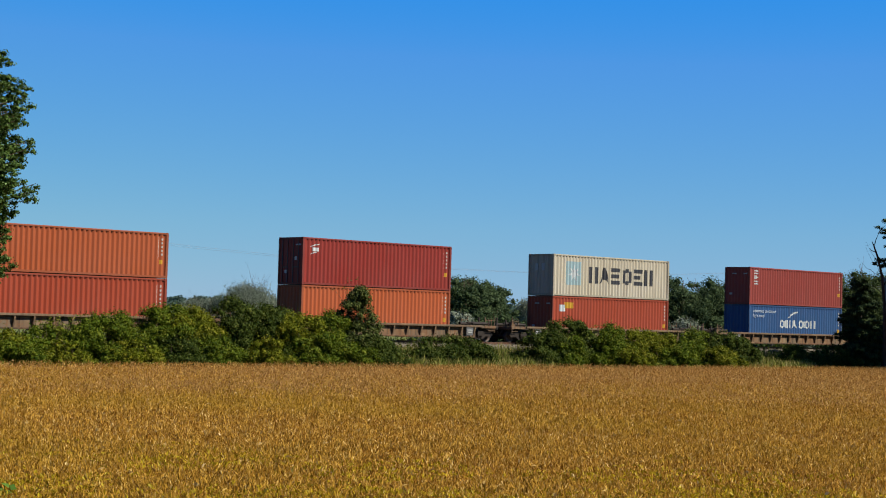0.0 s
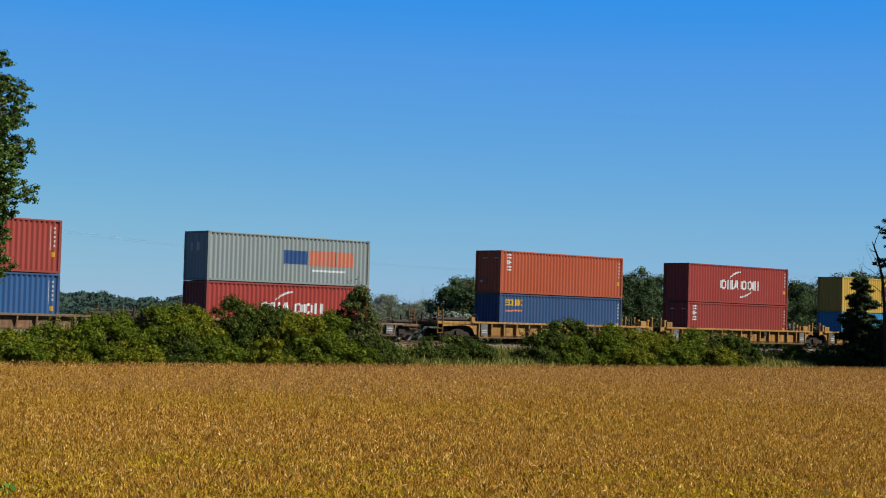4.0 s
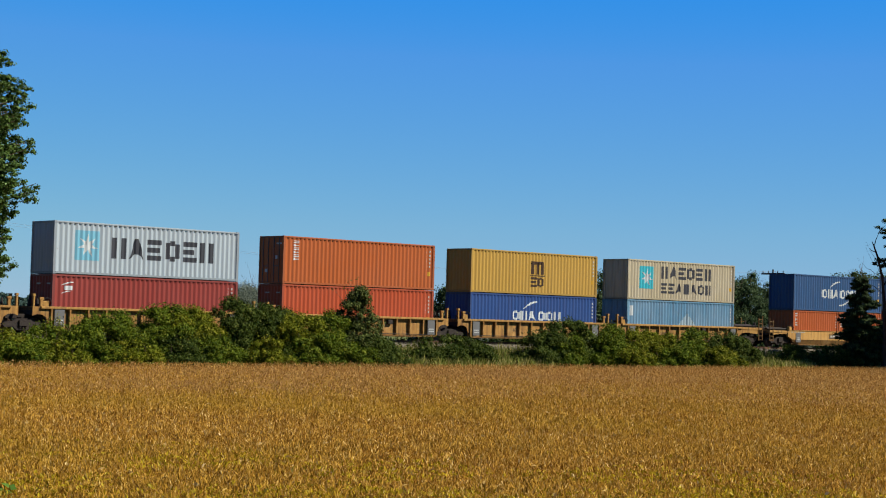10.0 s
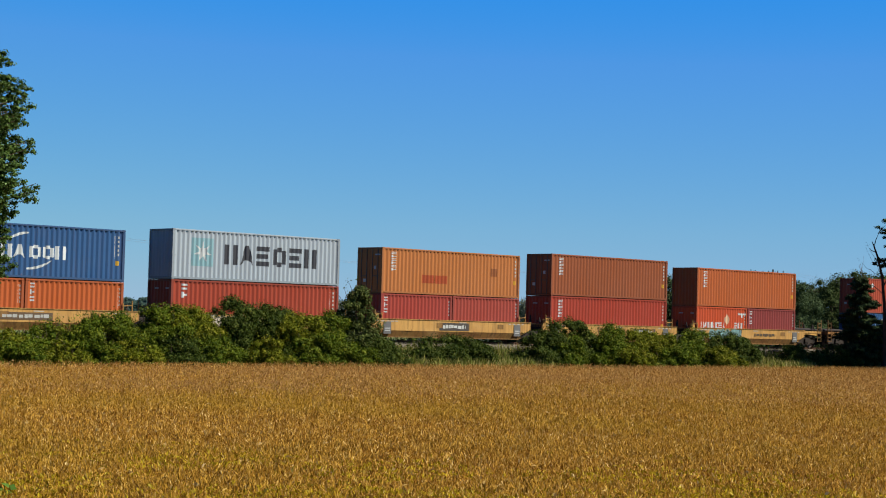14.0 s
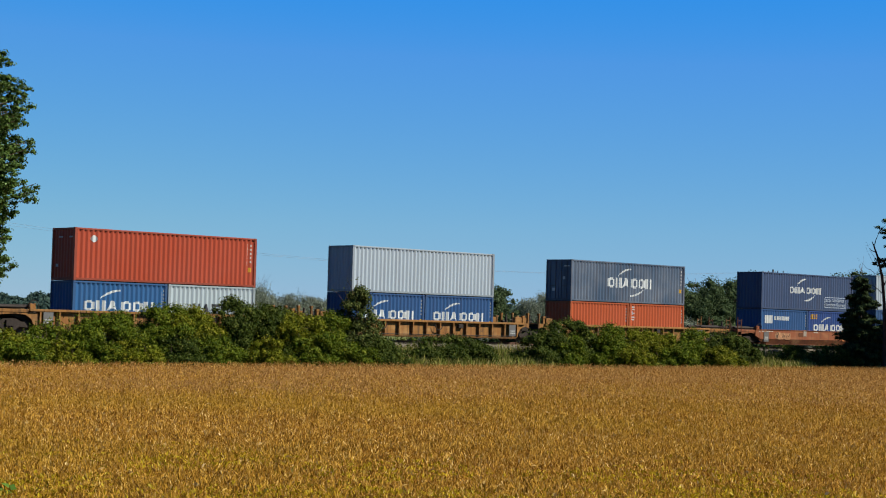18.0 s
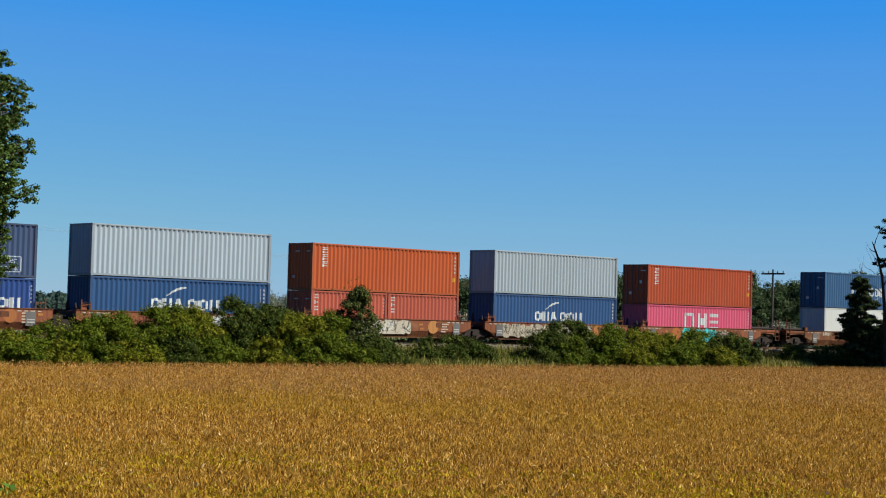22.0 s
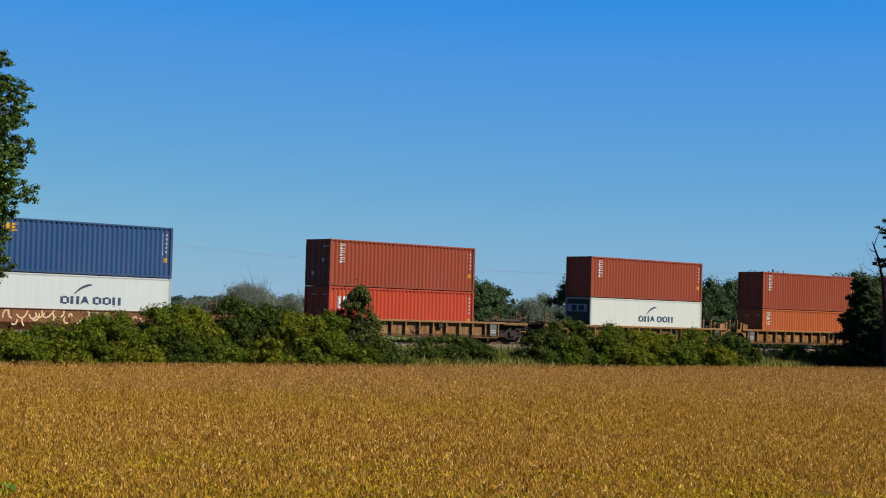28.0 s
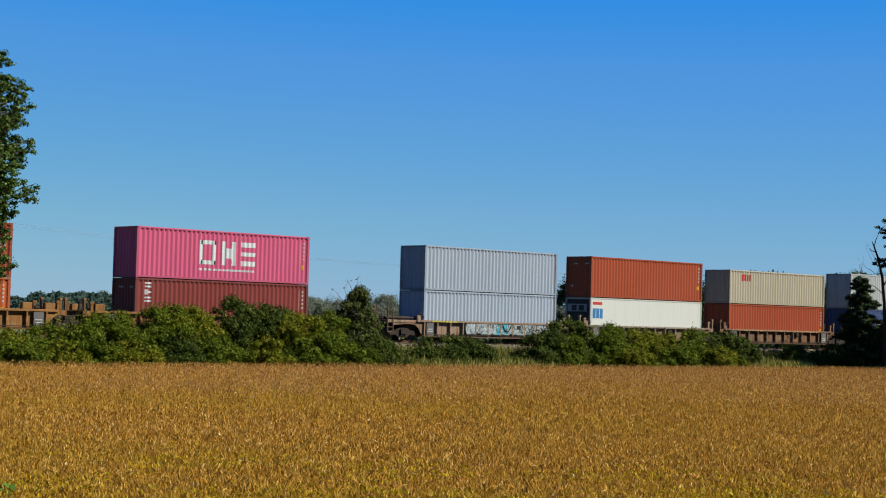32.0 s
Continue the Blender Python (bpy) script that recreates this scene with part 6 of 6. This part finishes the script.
# place, pitch of its car, well length, car style, car colour, car ends (front bogie, rear bogie, single), top box, bottom box(es), marks on the car
HC, ST = HIGH, STD
STACKS = [
    (-33.21, 21.74, 16.6, "ribbed", C_DARK, (1, 1, 1), (ST, ORANGE, [], "weathered orange-red corrugated shipping container", "plain"), [(HC, RUSTRED, [], "weathered rust-red corrugated shipping container", "plain")], ()),
    (-11.42, 21.74, 16.6, "ribbed", C_DARK, (1, 1, 1), (HC, DEEPRED, [corner_mark], "deep red corrugated shipping container with a small white mark", "doors"), [(HC, ORANGE, [], "orange corrugated shipping container in a well car", "plain")], ()),
    (10.32, 21.74, 16.6, "ribbed", C_DARK, (1, 1, 1), (HC, CREAM, [lambda s: mark_star_line(s, 1, GREYINK, (176, 208, 214))], "stained off-white shipping container with a star emblem", "vents"), [(HC, RUSTRED, [corner_flag], "rust-red corrugated shipping container with a yellow flag mark", "bars")], ()),
    (32.05, 21.74, 16.6, "ribbed", C_DARK, (1, 1, 1), (HC, TEXRED, [col3], "dull red corrugated shipping container with a white column mark", "bars"), [(HC, CMABLUE, [adv, swl], "blue corrugated shipping container with white block marks", "plain")], ()),
    (53.78, 21.74, 16.6, "ribbed", C_DARK, (1, 1, 1), (HC, (156, 164, 160), [pano], "grey-green shipping container with blue and orange panels", "vents"), [(HC, (170, 52, 46), [swl], "red corrugated shipping container with white block marks", "plain")], ()),
    (77.35, 19.5, 16.6, "ribbed", C_TAN, (1, 0, 0), (HC, (194, 84, 67), [col3], "salmon-red corrugated shipping container with a white column mark", "bars"), [(HC, NAVY, [mark_seaco], "navy blue shipping container with a yellow corner mark", "plain")], ()),
    (96.83, 19.5, 16.6, "ribbed", C_TAN, (1, 0, 0), (HC, (166, 46, 40), [mark_swoosh], "red corrugated shipping container with white block marks", "plain"), [(HC, (164, 48, 42), [col3], "dark red corrugated shipping container in a well car", "bars")], ()),
    (116.33, 19.5, 16.6, "ribbed", C_TAN, (1, 1, 0), (HC, MAIZE, [mark_yellow], "maize-yellow corrugated shipping container with a brown emblem", "plain"), [(ST, BRIGHT, [lambda s: s.put("corner_mark", [s.rect(0.86, 0.89, 0.3, 0.62), s.rect(0.9, 0.95, 0.4, 0.54)], WHITE, "white corner mark")], "bright sky-blue corrugated shipping container", "plain")], ()),
    (137.71, 15.45, 12.7, "ribbed", C_TAN, (1, 0, 0), (HC, MAIZE, [mark_yellow], "maize-yellow corrugated shipping container with a brown emblem", "plain"), [(HC, NAVY, [mark_seaco], "navy blue shipping container with a yellow corner mark", "plain")], ()),
    (153.17, 15.45, 12.7, "ribbed", C_TAN, (1, 0, 0), (HC, SILVER, [mark_star_line], "silver-grey shipping container with a blue star emblem", "plain"), [(HC, (160, 56, 50), [corner_mark], "dull red corrugated shipping container in a well car", "bars")], ()),
    (168.61, 15.45, 12.7, "ribbed", C_TAN, (1, 0, 0), (HC, TERRA, [col6], "bright orange corrugated shipping container with a white column mark", "doors"), [(HC, (196, 78, 46), [], "orange-red corrugated shipping container in a well car", "bars")], ()),
    (184.05, 15.45, 12.7, "ribbed", C_TAN, (1, 0, 0), (HC, (208, 170, 80), [mark_yellow], "maize-yellow corrugated shipping container with a brown emblem", "plain"), [(HC, (40, 68, 146), [swl], "blue corrugated shipping container with white block marks", "plain")], ()),
    (199.48, 15.45, 12.7, "ribbed", C_TAN, (1, 1, 0), (HC, (212, 200, 168), [lambda s: mark_star_line(s, 2, GREYINK, (86, 178, 214))], "cream shipping container with a star emblem and two bar rows", "plain"), [(HC, PALEBLUE, [bleached], "faded pale blue corrugated shipping container", "plain")], ()),
    (219.18, 15.4, 12.7, "smooth", C_TTX, (1, 0, 0), (HC, (48, 76, 138), [mark_swoosh], "blue corrugated shipping container with white block marks", "plain"), [(20, (196, 88, 52), [col3], "orange-red twenty-foot shipping container", "plain"), (20, (196, 88, 52), [col3], "orange-red twenty-foot shipping container", "plain")], (("panel", -1.6, 1.6, 0.75, 1.15, (104, 84, 66), "dark stencilled panel"), ("scrawl", -1.4, 1.4, 0.83, 1.07, (196, 190, 178), "pale unreadable stencil bars"))),
    (234.49, 15.4, 12.7, "smooth", C_TTX, (1, 0, 0), (HC, GREYWHITE, [lambda s: mark_star_line(s, 1, GREYINK, (140, 186, 196))], "grey-white shipping container with a pale star emblem", "plain"), [(HC, (172, 60, 46), [lambda s: mark_column(s, 2, 0.08, 0.4, 0.06, 0.03)], "rust-red corrugated shipping container in a well car", "bars")], (("scrawl", -4.8, 0.2, 0.62, 1.35, (196, 186, 166), "pale sprayed patches"), ("panel", 0.6, 2.6, 0.8, 1.15, (70, 64, 58), "dark stencilled panel"))),
    (250.11, 15.4, 12.7, "smooth", C_TTX, (1, 0, 0), (HC, TAN, [col6, bay], "sun-faded tan-orange corrugated shipping container", "doors"), [(20, (186, 66, 54), [col3], "red twenty-foot shipping container", "plain"), (20, (180, 70, 58), [], "dull red twenty-foot shipping container", "plain")], (("panel", -1.3, 1.3, 0.7, 1.2, (74, 68, 62), "dark stencilled panel"), ("scrawl", -1.0, 1.0, 0.82, 1.08, (214, 208, 196), "pale stencil bars"))),
    (265.36, 15.4, 12.7, "smooth", C_TTX, (1, 0, 0), (HC, (168, 80, 58), [col6], "brownish-red corrugated shipping container with a white column mark", "doors"), [(HC, (184, 56, 42), [col6], "bright red corrugated shipping container in a well car", "bars")], (("panel", 2.2, 4.6, 0.72, 1.15, (74, 68, 62), "dark stencilled panel"), ("scrawl", 2.5, 4.3, 0.83, 1.05, (214, 208, 196), "pale stencil bars"))),
    (280.98, 15.4, 12.7, "smooth", C_TTX, (1, 1, 0), (HC, (194, 90, 50), [col6], "orange corrugated shipping container with a white column mark", "plain"), [(20, SCARLET, [ham], "scarlet twenty-foot shipping container with white marks", "bars"), (20, (160, 58, 60), [col3], "dusky red twenty-foot shipping container", "plain")], (("scrawl", -4.9, -1.0, 0.5, 1.4, (126, 168, 168), "faded turquoise sprayed patches"), ("scrawl", 0.6, 3.2, 0.8, 1.05, (88, 76, 64), "dark unreadable stencil bars"))),
    (302.59, 19.55, 16.6, "ribbed", C_BROWN, (1, 0, 0), (HC, (186, 70, 56), [dot], "red corrugated shipping container with a round white mark", "bars"), [(20, (52, 86, 152), [swl20], "blue twenty-foot shipping container with white block marks", "plain"), (20, (196, 204, 204), [mae20], "pale grey twenty-foot shipping container with dark bars", "plain")], ()),
    (322.12, 19.55, 16.6, "ribbed", C_BROWN, (1, 0, 0), (HC, (184, 192, 198), [], "plain light grey corrugated shipping container", "plain"), [(20, CMABLUE, [swl20], "blue twenty-foot shipping container with white block marks", "plain"), (20, CMABLUE, [swl20], "blue twenty-foot shipping container with white block marks", "plain")], ()),
    (341.74, 19.55, 16.6, "ribbed", C_BROWN, (1, 1, 0), (HC, (80, 98, 128), [mark_swoosh], "faded blue shipping container with white block marks", "doors"), [(20, (200, 88, 60), [], "orange twenty-foot shipping container", "plain"), (20, (200, 88, 60), [col3], "orange twenty-foot shipping container", "plain")], ()),
    (363.19, 15.45, 12.7, "smooth", C_RED, (1, 0, 0), (HC, (58, 78, 120), [lambda s: mark_swoosh(s, 0.3, 0.64, 0.36, 0.54), eco], "slate-blue shipping container with white marks and outlined box", "plain"), [(20, (46, 78, 146), [cro], "blue twenty-foot shipping container with white bars", "plain"), (20, (42, 66, 148), [small_yel, swl20], "blue twenty-foot shipping container with white block marks", "plain")], (("scrawl", -4.6, -2.6, 0.6, 1.2, (176, 132, 110), "pale chalky strokes"), ("panel", 4.0, 5.0, 0.6, 1.3, (170, 100, 52), "orange repainted patch"), ("panel", -0.9, -0.5, 0.9, 1.45, (170, 158, 148), "pale patch"))),
    (378.7, 15.45, 12.7, "smooth", C_RED, (1, 0, 0), (HC, (184, 194, 200), [], "plain light grey corrugated shipping container", "plain"), [(HC, CMABLUE, [swl], "blue corrugated shipping container with white block marks", "plain")], (("scrawl", 1.4, 3.4, 0.6, 1.3, (206, 204, 196), "white sprayed patches"), ("panel", 4.0, 4.8, 0.55, 1.3, (176, 100, 56), "orange repainted patch"))),
    (394.02, 15.45, 12.7, "smooth", C_RED, (1, 0, 0), (HC, (200, 88, 44), [col6], "bright orange corrugated shipping container with a white column mark", "bars"), [(20, SALMON, [col3], "salmon-red twenty-foot shipping container", "bars"), (20, SALMON, [col3], "salmon-red twenty-foot shipping container", "plain")], (("scrawl", -4.4, 1.8, 0.4, 1.5, (208, 200, 184), "pale sprayed lettering patches"), ("panel", 3.2, 4.2, 0.5, 1.3, (190, 132, 72), "orange repainted patch"))),
    (409.38, 15.45, 12.7, "smooth", C_RED, (1, 0, 0), (HC, (188, 198, 202), [], "plain light grey corrugated shipping container", "plain"), [(HC, (44, 74, 138), [swl], "blue corrugated shipping container with white block marks", "plain")], (("scrawl", -5.6, 3.3, 0.32, 1.5, (186, 178, 160), "silver sprayed patches with dark outlines"), ("panel", 3.4, 4.4, 0.55, 1.35, (186, 116, 60), "orange repainted patch"))),
    (424.86, 15.45, 12.7, "smooth", C_RED, (1, 1, 0), (HC, (188, 74, 40), [col6], "orange-red corrugated shipping container with a white column mark", "doors"), [(ST, PINK, [ones_low], "bright pink corrugated shipping container with a white emblem", "plain")], (("scrawl", -2.4, 1.6, 0.25, 1.5, (70, 190, 210), "turquoise sprayed patches"), ("panel", -3.6, -2.6, 0.4, 1.3, (176, 100, 52), "orange repainted patch"), ("scrawl", 1.8, 3.0, 0.4, 1.3, (176, 168, 158), "grey sprayed patches"))),
    (446.53, 19.55, 16.6, "smooth", (128, 82, 60), (1, 0, 0), (HC, (56, 86, 146), [mark_swoosh], "blue corrugated shipping container with white block marks", "doors"), [(HC, REEFER, [], "plain white smooth-sided refrigerated container", "ribs")], (("panel", 6.6, 7.6, 0.8, 1.3, (186, 128, 66), "orange repainted patch"), ("scrawl", -6.6, -5.6, 1.0, 1.35, (190, 180, 168), "pale stencil bars"))),
    (466.12, 19.55, 16.6, "smooth", (128, 82, 60), (1, 0, 0), (HC, TRIRED, [col6], "orange-red corrugated shipping container with a white column mark", "plain"), [(HC, SLATE, [white_panel], "slate-blue shipping container with a white name panel", "plain")], (("scrawl", -6.4, -5.4, 0.9, 1.3, (200, 190, 176), "pale stencil bars"), ("scrawl", 2.6, 4.0, 1.2, 1.5, (196, 186, 174), "pale stencil bars"))),
    (485.58, 19.55, 16.6, "smooth", (142, 94, 70), (1, 1, 0), (HC, (40, 70, 134), [small_yel], "dark blue corrugated shipping container with a yellow mark", "plain"), [(HC, REEFER, [dark_sw], "white smooth-sided refrigerated container with dark bars", "reefer")], (("scrawl", -5.6, 4.4, 0.4, 1.5, (196, 172, 158), "pale looping sprayed strokes"),)),
    (509.2, 23.4, 16.6, "ribbed", C_RIB, (1, 1, 1), (HC, (178, 70, 52), [col6], "dull red corrugated shipping container with a white column mark", "doors"), [(HC, (220, 70, 48), [dil], "bright red corrugated shipping container in a well car", "bars")], ()),
    (532.63, 19.7, 16.6, "ribbed", C_RIB, (1, 0, 0), (HC, (180, 70, 48), [col6], "dull red corrugated shipping container with a white column mark", "plain"), [(HC, IVORY, [dark_sw], "white smooth-sided refrigerated container with dark bars", "reefer")], ()),
    (552.22, 19.7, 16.6, "ribbed", C_BROWN, (1, 0, 0), (HC, (182, 72, 46), [col6], "orange-red corrugated shipping container with a white column mark", "plain"), [(ST, (206, 92, 54), [col3], "orange corrugated shipping container in a well car", "bars")], ()),
    (572.09, 19.7, 16.6, "ribbed", C_BROWN, (1, 1, 0), (HC, (228, 98, 140), [mark_one], "bright pink corrugated shipping container with a white emblem", "plain"), [(HC, MAROON, [col3], "dark maroon corrugated shipping container in a well car", "bars")], ()),
    (593.69, 15.5, 12.7, "ribbed", C_GREY, (1, 0, 0), (HC, (186, 194, 204), [], "plain silver-grey corrugated shipping container", "plain"), [(HC, (188, 196, 206), [], "plain silver-grey corrugated shipping container", "plain")], (("scrawl", -5.6, -3.4, 1.43, 1.56, (206, 196, 70), "yellow sprayed patches"), ("scrawl", -2.6, 5.8, 0.5, 1.5, (170, 178, 176), "pale sprayed patches"), ("scrawl", 0.2, 1.2, 0.45, 1.5, (80, 160, 196), "blue sprayed patches"))),
    (609.33, 15.5, 12.7, "ribbed", C_GREY, (1, 0, 0), (HC, (184, 76, 46), [], "orange-red corrugated shipping container", "bars"), [(HC, IVORY, [apl], "cream-white smooth-sided refrigerated container", "reefer")], (("scrawl", -6, 6, 1.43, 1.56, (176, 168, 158), "pale sprayed patches"),)),
    (624.8, 15.5, 12.7, "ribbed", (132, 112, 100), (1, 0, 0), (ST, (212, 206, 184), [red_bar], "off-white corrugated shipping container with red bars", "plain"), [(HC, (190, 78, 48), [], "orange-red corrugated shipping container in a well car", "plain")], (("scrawl", -6, 5, 1.43, 1.56, (196, 160, 140), "pale pink sprayed patches"),)),
    (640.62, 15.5, 12.7, "ribbed", (132, 112, 100), (1, 1, 0), (HC, (206, 206, 200), [], "off-white corrugated shipping container", "bars"), [(HC, (60, 84, 140), [swl], "blue corrugated shipping container with white block marks", "plain")], ()),
]
WORDS = {C_DARK: "dark brown ribbed intermodal well car", C_TAN: "tan-yellow ribbed intermodal well car", C_TTX: "smooth-sided yellow intermodal well car", C_BROWN: "brown ribbed intermodal well car", C_RED: "red-brown smooth-sided well car with sprayed patches", C_GREY: "grey ribbed well car with sprayed patches", C_RIB: "dull brown ribbed intermodal well car"}


def load_train():
    deck = RAIL + 0.36
    room = []  # free length between neighbouring cars
    for a, b in zip(STACKS[:-1], STACKS[1:]):
        room.append(b[0] - b[1] / 2 - a[0] - a[1] / 2)
    for i, (s0, pitch, well, style, rgb, (fr, re, single), top, low, extra) in enumerate(STACKS):
        mid = START + s0 + L40 / 2
        out = []
        for j, other in ((i - 1, i - 1), (i, i + 1)):
            g = room[j] if 0 <= j < len(room) else 0.0
            if single or g < 1.0:
                out.append(0.0 if single or 0 <= j < len(room) or i == 0 else 1.5)
            else:
                out.append(round(g - 0.85 if STACKS[other][5][2] else g / 2 - 0.42, 2))
        car = well_car(mid, pitch, well, style, rgb, 1.1 if rgb == C_DARK else 1.5 if well < 13 and rgb == C_TAN else 1.34, WORDS.get(rgb, "brown smooth-sided intermodal well car"), bool(fr), bool(re), bool(single), extra, tuple(out))
        TRAIN.append((car, mid, RAIL))
        floor = deck
        for k, (size, col, marks, lab, end) in enumerate(low):
            white = col in (REEFER, IVORY)
            if size == 20:
                x = mid + (-1 if k == 0 else 1) * (L40 - L20) / 2
                b = container(x, floor, L20, STD, col, marks, lab, end, codes=True)
                h = STD
            else:
                x = mid
                b = container(x, floor, L40, size, col, marks, lab, end, smooth=white, codes=not white, wear=0.18 if white else 1.0 if col == PALEBLUE else 0.48)
                h = size
            TRAIN.append((b, x, floor))
        size, col, marks, lab, end = top
        b = container(mid, floor + h + 0.012, L40, size, col, marks, lab, end, wear=0.9 if col in (CREAM, (212, 200, 168), (80, 98, 128)) else 0.48, codes=col[0] - col[2] > 40 or col[2] > 120 and col[0] < 100)
        TRAIN.append((b, mid, floor + h + 0.012))


def motions():
    """The train runs towards -x and gathers a little speed."""
    times = range(0, 33, 2)
    for ob, x, z in TRAIN:
        walk(ob, [(t, pose(x - gone(t), TRACK, z)) for t in times])


ground_sheet()
ballast_bed()
track()
crop()
weed()
hedgerow()
wispy_shrub(43.9, 77.0, 3.15, 31)
wispy_shrub(44.7, 77.4, 2.9, 32)
wispy_shrub(81.0, 78.4, 3.6, 33)
sapling()
big_tree_west()
east_corner()
far_trees()
pole_line()
load_train()
motions()
